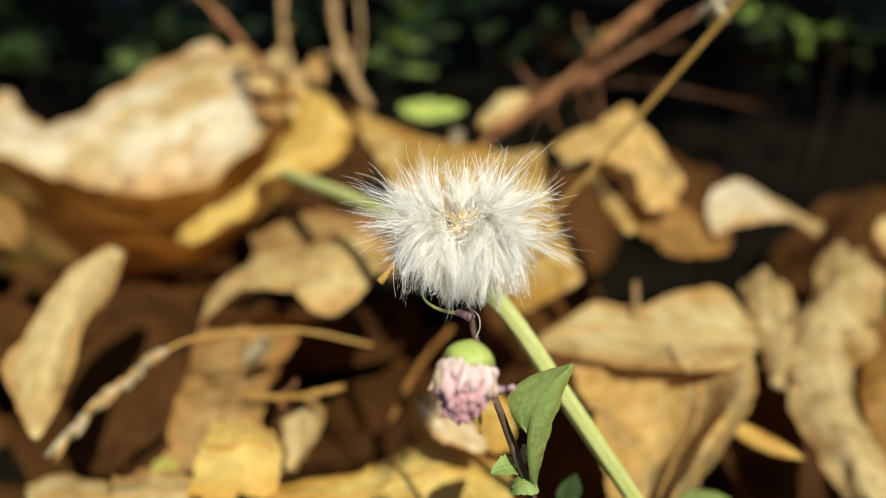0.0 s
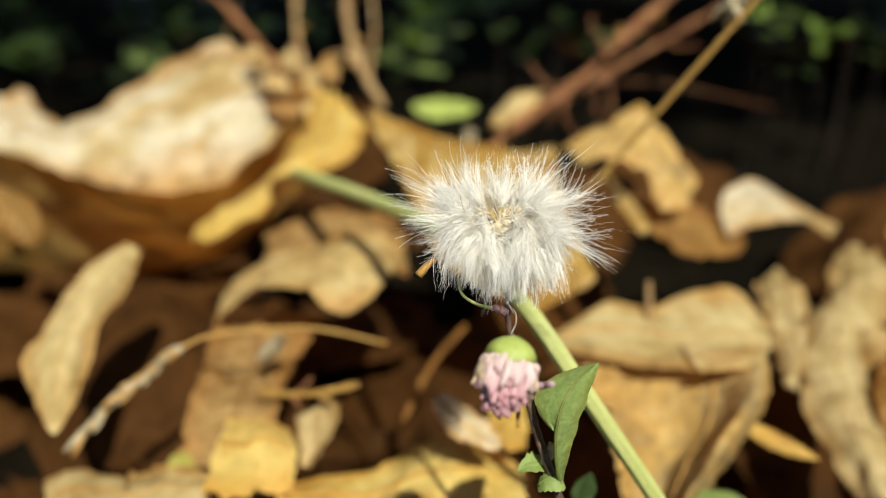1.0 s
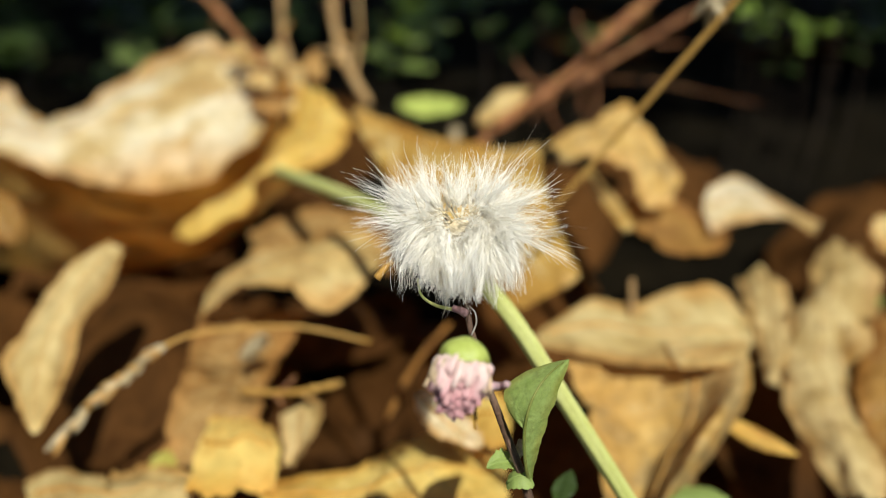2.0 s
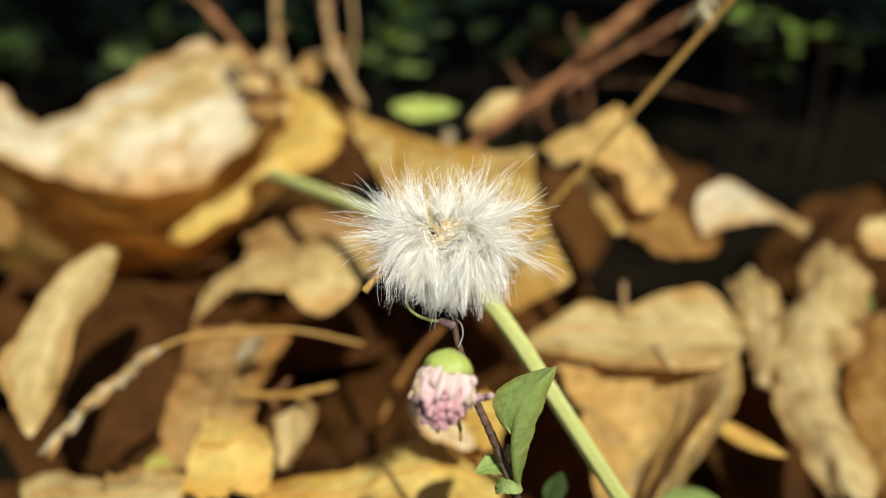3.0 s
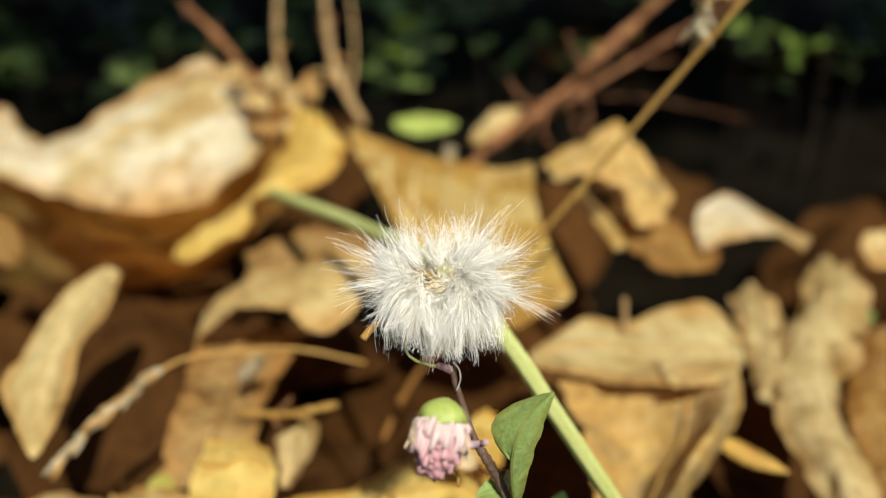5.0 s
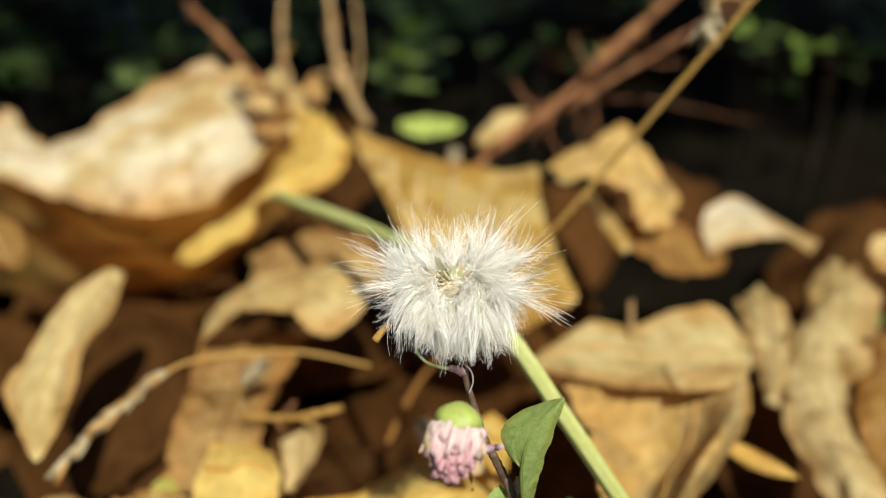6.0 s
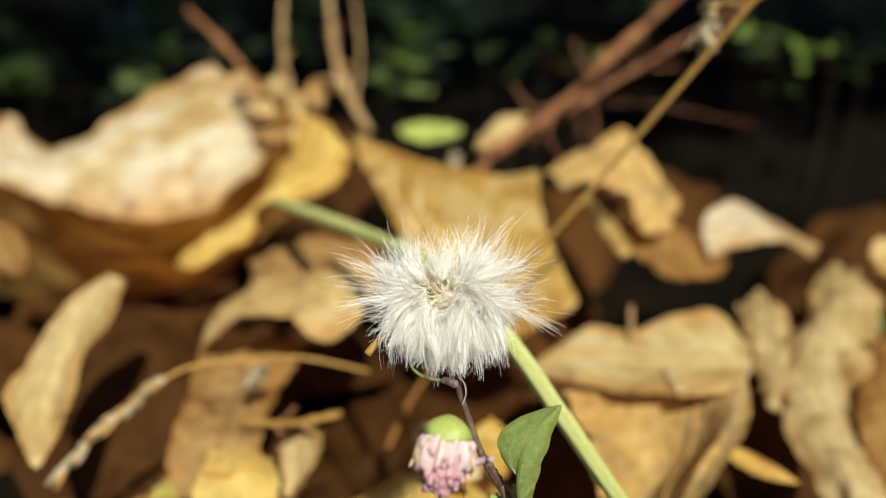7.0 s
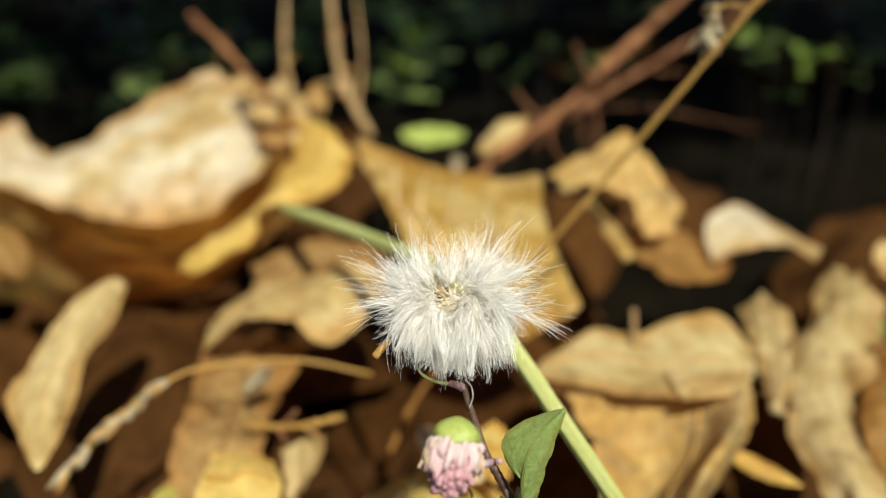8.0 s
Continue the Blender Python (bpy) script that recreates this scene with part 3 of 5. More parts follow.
sheet_leaf("amber dry leaf hollowed into a bowl with a pale turned-up rim", HOLLOW, [
    [(0.0192, 0.1001, 0.0462), (0.0219, 0.0946, 0.0401), (0.0231, 0.0864, 0.0375), (0.0231, 0.0796, 0.0355)],
    [(0.0306, 0.1022, 0.0439), (0.0333, 0.0985, 0.0368), (0.0314, 0.0894, 0.0346), (0.0290, 0.0818, 0.0332)],
    [(0.0411, 0.1013, 0.0443), (0.0396, 0.0946, 0.0401), (0.0338, 0.0856, 0.0382), (0.0296, 0.0789, 0.0363)],
    [(0.0472, 0.0987, 0.0479), (0.0432, 0.0913, 0.0467), (0.0355, 0.0821, 0.0445), (0.0293, 0.0753, 0.0401)],
    [(0.0509, 0.1022, 0.0439), (0.0473, 0.0956, 0.0420), (0.0395, 0.0862, 0.0393), (0.0330, 0.0795, 0.0351)]], crumple=0.035, ragged=0.02, seed=13, ribs=2)
sheet_leaf("tan dry leaf arched over a shaded hollow", TAN, [
    [(-0.0416, 0.1285, 0.0464), (-0.0338, 0.1314, 0.0497), (-0.0242, 0.1335, 0.0516), (-0.0156, 0.1339, 0.0524), (-0.0095, 0.1298, 0.0511)],
    [(-0.0432, 0.1210, 0.0451), (-0.0348, 0.1213, 0.0499), (-0.0265, 0.1216, 0.0526), (-0.0185, 0.1218, 0.0531), (-0.0107, 0.1240, 0.0507)],
    [(-0.0441, 0.1170, 0.0419), (-0.0342, 0.1146, 0.0502), (-0.0263, 0.1140, 0.0510), (-0.0182, 0.1095, 0.0489), (-0.0112, 0.1196, 0.0511)]], crumple=0.03375, ragged=0.03, seed=14)
# Half shade on this leaf is painted with the dull tone.
sheet_leaf("tan dry leaf, half shade put into its dull colour", DULL, [
    [(-0.0410, 0.1469, 0.0447), (-0.0320, 0.1515, 0.0471), (-0.0223, 0.1519, 0.0479), (-0.0110, 0.1457, 0.0490)],
    [(-0.0397, 0.1408, 0.0440), (-0.0295, 0.1428, 0.0455), (-0.0202, 0.1430, 0.0461), (-0.0095, 0.1378, 0.0469)],
    [(-0.0390, 0.1355, 0.0404), (-0.0276, 0.1365, 0.0424), (-0.0186, 0.1371, 0.0434), (-0.0081, 0.1312, 0.0429)]], crumple=0.081, ragged=0.06, seed=15, nu=36, nv=21)
sheet_leaf("narrow pale dry leaf standing on edge", TAN, [
    [(-0.0571, 0.1199, 0.0579), (-0.0630, 0.1139, 0.0552), (-0.0660, 0.1060, 0.0509), (-0.0677, 0.0975, 0.0477), (-0.0635, 0.0915, 0.0451), (-0.0587, 0.0861, 0.0434)],
    [(-0.0555, 0.1185, 0.0573), (-0.0578, 0.1108, 0.0557), (-0.0604, 0.1030, 0.0518), (-0.0603, 0.0950, 0.0495), (-0.0594, 0.0898, 0.0461), (-0.0583, 0.0860, 0.0432)],
    [(-0.0544, 0.1192, 0.0567), (-0.0556, 0.1121, 0.0517), (-0.0581, 0.1065, 0.0498), (-0.0569, 0.0981, 0.0467), (-0.0571, 0.0914, 0.0448), (-0.0579, 0.0860, 0.0431)]], crumple=0.022, ragged=0.03, tears=1, seed=16, ribs=0, rib=0.0002)
# The dull tone darkens the whole leaf for the shade of the arch.
sheet_leaf("dry leaf sloping out of a hollow, shade put into its dull colour", DULL, [
    [(-0.0453, 0.1199, 0.0409), (-0.0441, 0.1109, 0.0389), (-0.0430, 0.1026, 0.0381), (-0.0424, 0.0941, 0.0371), (-0.0439, 0.0878, 0.0338)],
    [(-0.0372, 0.1266, 0.0386), (-0.0358, 0.1155, 0.0368), (-0.0356, 0.1054, 0.0371), (-0.0352, 0.0958, 0.0382), (-0.0345, 0.0879, 0.0361)],
    [(-0.0257, 0.1285, 0.0379), (-0.0272, 0.1182, 0.0355), (-0.0292, 0.1080, 0.0356), (-0.0286, 0.0987, 0.0372), (-0.0265, 0.0902, 0.0362)]], crumple=0.0675, ragged=0.04, seed=21)
sheet_leaf("yellow dry leaf, blunt ended", GOLD, [
    [(-0.0347, 0.0917, 0.0422), (-0.0297, 0.0924, 0.0425), (-0.0248, 0.0913, 0.0414)],
    [(-0.0349, 0.0854, 0.0421), (-0.0282, 0.0846, 0.0437), (-0.0228, 0.0851, 0.0415)],
    [(-0.0355, 0.0775, 0.0399), (-0.0283, 0.0764, 0.0400), (-0.0220, 0.0775, 0.0399)]], crumple=0.06, ragged=0.06, tears=2, seed=17, nu=30, nv=23, ribs=0)
sheet_leaf("small pale flake of dry leaf", CHAFF, [
    [(-0.0333, 0.1044, 0.0437), (-0.0320, 0.1064, 0.0454), (-0.0298, 0.1080, 0.0461)],
    [(-0.0320, 0.1025, 0.0444), (-0.0302, 0.1035, 0.0463), (-0.0289, 0.1070, 0.0464)],
    [(-0.0312, 0.1040, 0.0429), (-0.0294, 0.1056, 0.0439), (-0.0286, 0.1083, 0.0447)]], crumple=0.06, ragged=0.08, tears=0, seed=41, nu=16, nv=11, ribs=0)
sheet_leaf("tan dry leaf lying low", TAN, [
    [(-0.0606, 0.0844, 0.0359), (-0.0569, 0.0878, 0.0359), (-0.0485, 0.0860, 0.0368), (-0.0434, 0.0880, 0.0364), (-0.0355, 0.0846, 0.0363)],
    [(-0.0585, 0.0795, 0.0373), (-0.0535, 0.0809, 0.0379), (-0.0455, 0.0792, 0.0389), (-0.0408, 0.0811, 0.0381), (-0.0340, 0.0797, 0.0376)],
    [(-0.0550, 0.0728, 0.0376), (-0.0501, 0.0728, 0.0376), (-0.0434, 0.0728, 0.0376), (-0.0382, 0.0728, 0.0376), (-0.0321, 0.0728, 0.0376)]], crumple=0.0675, ragged=0.06, seed=18, nu=36, nv=19)
sheet_leaf("golden dry leaf with a wavy rim", GOLD, [
    [(-0.0252, 0.0820, 0.0378), (-0.0183, 0.0844, 0.0381), (-0.0117, 0.0845, 0.0382), (-0.0061, 0.0876, 0.0398), (0.0005, 0.0900, 0.0401), (0.0100, 0.0871, 0.0388)],
    [(-0.0248, 0.0774, 0.0398), (-0.0173, 0.0784, 0.0395), (-0.0111, 0.0785, 0.0397), (-0.0049, 0.0796, 0.0419), (0.0012, 0.0808, 0.0420), (0.0101, 0.0808, 0.0397)],
    [(-0.0234, 0.0710, 0.0406), (-0.0162, 0.0710, 0.0406), (-0.0104, 0.0714, 0.0413), (-0.0046, 0.0716, 0.0416), (0.0012, 0.0726, 0.0414), (0.0095, 0.0741, 0.0399)]], crumple=0.04725, ragged=0.03, seed=19)
sheet_leaf("small dull brown dry leaf turned on edge", BROWN, [
    [(-0.0253, 0.0944, 0.0398), (-0.0236, 0.0895, 0.0391), (-0.0232, 0.0859, 0.0377)],
    [(-0.0216, 0.0943, 0.0417), (-0.0210, 0.0889, 0.0401), (-0.0224, 0.0855, 0.0376)],
    [(-0.0187, 0.0980, 0.0401), (-0.0192, 0.0924, 0.0381), (-0.0218, 0.0864, 0.0366)]], crumple=0.0945, ragged=0.07, seed=22, nu=24, nv=15, ribs=3)
sheet_leaf("scrap of yellow-green dry leaf", YELLOWING, [
    [(-0.0444, 0.0876, 0.0355), (-0.0431, 0.0897, 0.0364), (-0.0411, 0.0904, 0.0365)],
    [(-0.0433, 0.0858, 0.0363), (-0.0415, 0.0872, 0.0369), (-0.0400, 0.0887, 0.0365)],
    [(-0.0415, 0.0845, 0.0360), (-0.0402, 0.0858, 0.0363), (-0.0393, 0.0878, 0.0359)]], crumple=0.05, ragged=0.06, tears=0, seed=37, nu=16, nv=11, ribs=0)
sheet_leaf("orange tip of a dry leaf standing behind the bud", GOLD, [
    [(0.0049, 0.0934, 0.0442), (0.0084, 0.0950, 0.0453), (0.0106, 0.0935, 0.0435)],
    [(0.0045, 0.0894, 0.0432), (0.0078, 0.0896, 0.0446), (0.0107, 0.0897, 0.0426)],
    [(0.0050, 0.0843, 0.0421), (0.0076, 0.0835, 0.0428), (0.0098, 0.0843, 0.0421)]], crumple=0.05, ragged=0.06, tears=1, seed=38, nu=20, nv=13, ribs=0)
sheet_leaf("crumpled shred of dry leaf caught on twigs", TAN, [
    [(-0.0503, 0.1937, 0.0646), (-0.0468, 0.1978, 0.0660), (-0.0427, 0.1961, 0.0649)],
    [(-0.0483, 0.1901, 0.0644), (-0.0449, 0.1904, 0.0649), (-0.0414, 0.1913, 0.0643)],
    [(-0.0480, 0.1912, 0.0621), (-0.0449, 0.1875, 0.0636), (-0.0429, 0.1909, 0.0616)]], crumple=0.1, ragged=0.1, seed=40, nu=18, nv=13, ribs=0)
sheet_leaf("crumpled shred of dry leaf caught on twigs", BROWN, [
    [(-0.0456, 0.1993, 0.0689), (-0.0431, 0.2042, 0.0717), (-0.0400, 0.2020, 0.0697)],
    [(-0.0440, 0.1954, 0.0680), (-0.0415, 0.1959, 0.0688), (-0.0389, 0.1967, 0.0681)],
    [(-0.0438, 0.1961, 0.0648), (-0.0414, 0.1923, 0.0664), (-0.0400, 0.1956, 0.0640)]], crumple=0.1, ragged=0.1, seed=41, nu=18, nv=13, ribs=0)
sheet_leaf("crumpled shred of dry leaf caught on twigs", BROWN, [
    [(-0.0410, 0.1997, 0.0633), (-0.0378, 0.2047, 0.0662), (-0.0341, 0.2025, 0.0641)],
    [(-0.0393, 0.1958, 0.0623), (-0.0363, 0.1963, 0.0632), (-0.0331, 0.1970, 0.0624)],
    [(-0.0389, 0.1963, 0.0589), (-0.0363, 0.1927, 0.0606), (-0.0344, 0.1958, 0.0580)]], crumple=0.1, ragged=0.1, seed=42, nu=18, nv=13, ribs=0)
sheet_leaf("crumpled shred of dry leaf caught on twigs", DULL, [
    [(-0.0495, 0.1905, 0.0587), (-0.0445, 0.1944, 0.0596), (-0.0391, 0.1928, 0.0588)],
    [(-0.0470, 0.1872, 0.0588), (-0.0426, 0.1874, 0.0592), (-0.0377, 0.1882, 0.0587)],
    [(-0.0464, 0.1884, 0.0568), (-0.0427, 0.1846, 0.0583), (-0.0396, 0.1881, 0.0563)]], crumple=0.1, ragged=0.1, seed=43, nu=18, nv=13, ribs=0)
sheet_leaf("crumpled shred of dry leaf caught on twigs", DULL, [
    [(-0.0364, 0.1982, 0.0668), (-0.0334, 0.2030, 0.0693), (-0.0301, 0.2009, 0.0675)],
    [(-0.0348, 0.1944, 0.0660), (-0.0321, 0.1948, 0.0668), (-0.0292, 0.1956, 0.0661)],
    [(-0.0345, 0.1951, 0.0630), (-0.0321, 0.1914, 0.0646), (-0.0303, 0.1947, 0.0622)]], crumple=0.1, ragged=0.1, seed=44, nu=18, nv=13, ribs=0)
sheet_leaf("crumpled shred of dry leaf caught on twigs", TAN, [
    [(-0.0444, 0.1970, 0.0580), (-0.0400, 0.2012, 0.0597), (-0.0353, 0.1994, 0.0584)],
    [(-0.0423, 0.1934, 0.0577), (-0.0383, 0.1937, 0.0583), (-0.0341, 0.1945, 0.0577)],
    [(-0.0417, 0.1944, 0.0553), (-0.0384, 0.1907, 0.0568), (-0.0357, 0.1940, 0.0546)]], crumple=0.1, ragged=0.1, seed=45, nu=18, nv=13, ribs=0)
sheet_leaf("crumpled shred of dry leaf caught on twigs", BROWN, [
    [(-0.0523, 0.1957, 0.0685), (-0.0497, 0.1996, 0.0693), (-0.0463, 0.1980, 0.0685)],
    [(-0.0505, 0.1923, 0.0685), (-0.0478, 0.1925, 0.0689), (-0.0450, 0.1934, 0.0684)],
    [(-0.0504, 0.1937, 0.0667), (-0.0477, 0.1898, 0.0680), (-0.0463, 0.1934, 0.0663)]], crumple=0.1, ragged=0.1, seed=46, nu=18, nv=13, ribs=0)
sheet_leaf("crumpled shred of dry leaf caught on twigs", RUST, [
    [(-0.0439, 0.1960, 0.0626), (-0.0416, 0.2004, 0.0644), (-0.0388, 0.1985, 0.0630)],
    [(-0.0424, 0.1924, 0.0621), (-0.0401, 0.1927, 0.0628), (-0.0377, 0.1935, 0.0622)],
    [(-0.0422, 0.1933, 0.0596), (-0.0400, 0.1895, 0.0611), (-0.0388, 0.1929, 0.0589)]], crumple=0.1, ragged=0.1, seed=47, nu=18, nv=13, ribs=0)
sheet_leaf("crumpled shred of dry leaf caught on twigs", TAN, [
    [(-0.0566, 0.2032, 0.0697), (-0.0541, 0.2069, 0.0704), (-0.0509, 0.2055, 0.0697)],
    [(-0.0548, 0.1998, 0.0697), (-0.0522, 0.2000, 0.0701), (-0.0496, 0.2009, 0.0696)],
    [(-0.0547, 0.2012, 0.0681), (-0.0520, 0.1973, 0.0693), (-0.0508, 0.2010, 0.0678)]], crumple=0.1, ragged=0.1, seed=48, nu=18, nv=13, ribs=0)
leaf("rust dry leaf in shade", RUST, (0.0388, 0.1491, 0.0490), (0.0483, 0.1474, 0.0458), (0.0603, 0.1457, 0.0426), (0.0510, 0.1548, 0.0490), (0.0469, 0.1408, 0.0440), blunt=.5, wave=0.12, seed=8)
leaf("pale piece of a dry leaf", PALE, (-0.0032, 0.0842, 0.0526), (0.0005, 0.0809, 0.0507), (0.0056, 0.0777, 0.0488), (0.0024, 0.0840, 0.0501), (-0.0007, 0.0785, 0.0504), blunt=.5, wave=0.10125, seed=20, ribs=5, rib_width=.00016)
leaf("pale dry leaf at the back of the litter", PALE, (-0.1496, 0.2323, 0.0457), (-0.1301, 0.2207, 0.0451), (-0.1102, 0.2085, 0.0435), (-0.1351, 0.2376, 0.0449), (-0.1216, 0.2030, 0.0439), blunt=.5, wave=0.162, seed=24, ribs=5, rib_width=.00016)
leaf("tan curled dry leaf caught on a twig", TAN, (0.0089, 0.1912, 0.0535), (0.0150, 0.1933, 0.0576), (0.0232, 0.1952, 0.0612), (0.0144, 0.1982, 0.0582), (0.0159, 0.1891, 0.0560), blunt=.5, cup=.3, wave=0.15, seed=25, ribs=5, rib_width=.00016)
leaf("tan tip of a dry leaf", TAN, (0.0940, 0.1525, 0.0446), (0.0989, 0.1513, 0.0425), (0.1050, 0.1502, 0.0403), (0.1018, 0.1575, 0.0435), (0.0960, 0.1449, 0.0411), blunt=.5, wave=0.162, seed=26, ribs=5, rib_width=.00016)
leaf("small bright green leaf among dry leaves", LIME, (-0.0129, 0.2273, 0.0470), (-0.0032, 0.2270, 0.0464), (0.0064, 0.2273, 0.0470), (-0.0033, 0.2331, 0.0472), (-0.0032, 0.2209, 0.0456), name="green_leaf", blunt=.5, wave=0.075, seed=27)

# Golden edge in dim light: the dimness is put in with the rust material.
leaf("golden edge of a dry leaf beneath a larger one, dimmed by rust colour", RUST, (-0.1005, 0.1519, 0.0542), (-0.0911, 0.1443, 0.0506), (-0.0861, 0.1413, 0.0450), (-0.0904, 0.1499, 0.0505), (-0.0934, 0.1412, 0.0489), blunt=.5, wave=0.162, seed=28, ribs=5, rib_width=.00016)

leaf("small green leaf at the edge of the litter", GREEN, (0.1085, 0.1601, 0.0164), (0.1067, 0.1611, 0.0182), (0.1050, 0.1624, 0.0206), (0.1050, 0.1607, 0.0176), (0.1085, 0.1614, 0.0188), rib=.0002, name="green_leaf", wave=.05, seed=42, nu=14, nv=9, group="green leaves")
leaf("small green leaf at the edge of the litter", GREEN, (0.0983, 0.1375, 0.0165), (0.0962, 0.1381, 0.0176), (0.0934, 0.1384, 0.0181), (0.0958, 0.1389, 0.0192), (0.0962, 0.1373, 0.0160), rib=.0002, name="green_leaf", wave=.05, seed=43, nu=14, nv=9, group="green leaves")

def scattered_leaves():
    """Filler leaves beneath the bright ones, one by one; gap shade is put into their colour."""
    rng = np.random.default_rng(5)
    kinds = []
    for k in range(6):
        L, W = rng.uniform(0.05, 0.085), rng.uniform(0.018, 0.03)
        kinds.append(leaf("brown filler leaf low in the litter, shade put into its colour", SHADE_BROWN, (-L / 2, 0, 0), (0, 0, 0.006), (L / 2, 0, 0), (0, W, 0.002), (0, -W, 0.002), blunt=0.6, cup=-0.1, wave=0.14, seed=60 + k, nu=22, nv=13))
    first = [True] * 6
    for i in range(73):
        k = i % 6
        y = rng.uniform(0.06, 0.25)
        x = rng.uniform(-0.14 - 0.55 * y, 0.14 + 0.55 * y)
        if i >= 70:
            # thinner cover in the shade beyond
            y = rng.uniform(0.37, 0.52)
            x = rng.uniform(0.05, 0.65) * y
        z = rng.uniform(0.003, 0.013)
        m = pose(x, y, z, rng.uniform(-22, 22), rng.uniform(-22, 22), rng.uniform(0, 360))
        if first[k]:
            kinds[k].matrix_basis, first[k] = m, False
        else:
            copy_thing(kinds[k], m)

    small = None
    for i in range(9):
        y = rng.uniform(0.4, 0.56)
        m = pose(rng.uniform(0.1, 0.62) * y, y, rng.uniform(0.004, 0.01), rng.uniform(-25, 25), rng.uniform(-25, 25), rng.uniform(0, 360))
        if small is None:
            small = leaf("small brown leaf beyond the litter, deep shade put into its colour", SHADE_BROWN, (-0.015, 0, 0), (0, 0, 0.004), (0.015, 0, 0), (0, 0.007, 0.001), (0, -0.007, 0.001), blunt=0.6, wave=0.14, seed=90, nu=16, nv=9)
            small.matrix_basis = m
        else:
            copy_thing(small, m)


scattered_leaves()


# ---- dry grass, twigs ----
def grass_spike():
    pts = [(-0.0557, 0.0853, 0.0418), (-0.0517, 0.0882, 0.0453), (-0.0460, 0.0926, 0.0492), (-0.0404, 0.0974, 0.0517), (-0.0344, 0.1006, 0.0516), (-0.0231, 0.1051, 0.0492), (-0.0115, 0.1056, 0.0460)]
    ob = stem("dry_grass_spike", pts, .00024, .00028, STRAW, None, "", n=40)
    tagged(ob, "dry straw-coloured grass spike with pale husks", "grass", kind="object")
    rng = np.random.default_rng(3)
    path = smooth_path(pts, 60)
    for i in range(48):
        u = int(rng.choice([4, 6, 8, 10, 14, 16, 18, 20, 22, 24, 26, 27])) + int(rng.integers(0, 2))
        p, d = path[u], path[u] - path[u + 1]
        d = d / np.linalg.norm(d) + rng.normal(0, .2, 3)
        L = rng.uniform(.0022, .0038)
        t = np.linspace(0, 1, 7)
        v, f = tube_data(p + d * L * t[:, None], .00046 * np.sin(np.pi * (t * .94 + .03)) ** .8, 6)
        mesh_object("husk", v, f, CHAFF if i % 4 else TAN, ob)


grass_spike()


def twig(label, pts, r0, r1, mat, knobs=3, seed=0, side=(), n=40, stubs=0):
    ob = stem("twig", pts, r0, r1, mat, None, label, n=n, sides=8, knobs=knobs, seed=seed, rough=r0 * .06)
    tagged(ob, category="twig")
    for k, s in enumerate(side):
        stem("side_twig", s, r0 * .42, r0 * .25, mat, ob, n=14, sides=6, knobs=2, seed=seed + k + 1, rough=r0 * .05)
    rng = np.random.default_rng(seed + 70)
    course = smooth_path(pts, 60)
    for k in range(stubs):
        # short broken spurs and flakes of bark along the twig
        i = int(rng.integers(3, 46))
        d = rng.normal(0, 1, 3) + (course[i + 1] - course[i]) / np.linalg.norm(course[i + 1] - course[i]) * .8
        d /= np.linalg.norm(d)
        L = r0 * rng.uniform(3, 7)
        stem("spur", [course[i], course[i] + d * L * .6 + rng.normal(0, r0 * .3, 3), course[i] + d * L + rng.normal(0, r0 * .8, 3)], r0 * rng.uniform(.35, .7), r0 * rng.uniform(.25, .7), BARK if k % 3 else TAN, ob, n=8, sides=6, knobs=1, seed=seed + k)
    return ob


grass = twig("thin straw grass stem leaning across the leaves", [(0.0130, 0.1131, 0.0600), (0.0229, 0.1150, 0.0721), (0.0300, 0.1155, 0.0816), (0.0425, 0.1156, 0.0989), (0.0511, 0.1170, 0.1100)], .00044, .00044, STRAW, 2, 1, n=60)
HUSKS = np.random.default_rng(9)
for k in range(22):
    # pale spikelets hanging beside the top of the stem
    f = HUSKS.uniform(0, 1)
    a = np.array((0.0401, 0.1184, 0.1019)) * (1 - f) + np.array((0.0400, 0.1168, 0.0969)) * f + HUSKS.normal(0, .0006, 3)
    t = np.linspace(0, 1, 7)
    d = np.array((-.1, 0, -1)) + HUSKS.normal(0, .4, 3)
    v, f2 = tube_data(a + d * HUSKS.uniform(.0016, .003) * t[:, None], .0005 * np.sin(np.pi * (t * .94 + .03)) ** .8, 6)
    mesh_object("spikelet", v, f2, CHAFF, grass, "pale dry spikelet")
stem("spikelet_stalk", [(0.0455, 0.1177, 0.1018), (0.0425, 0.1186, 0.1023), (0.0401, 0.1178, 0.1009), (0.0400, 0.1171, 0.0974)], .00025, .0002, STRAW, grass, n=12, sides=6)
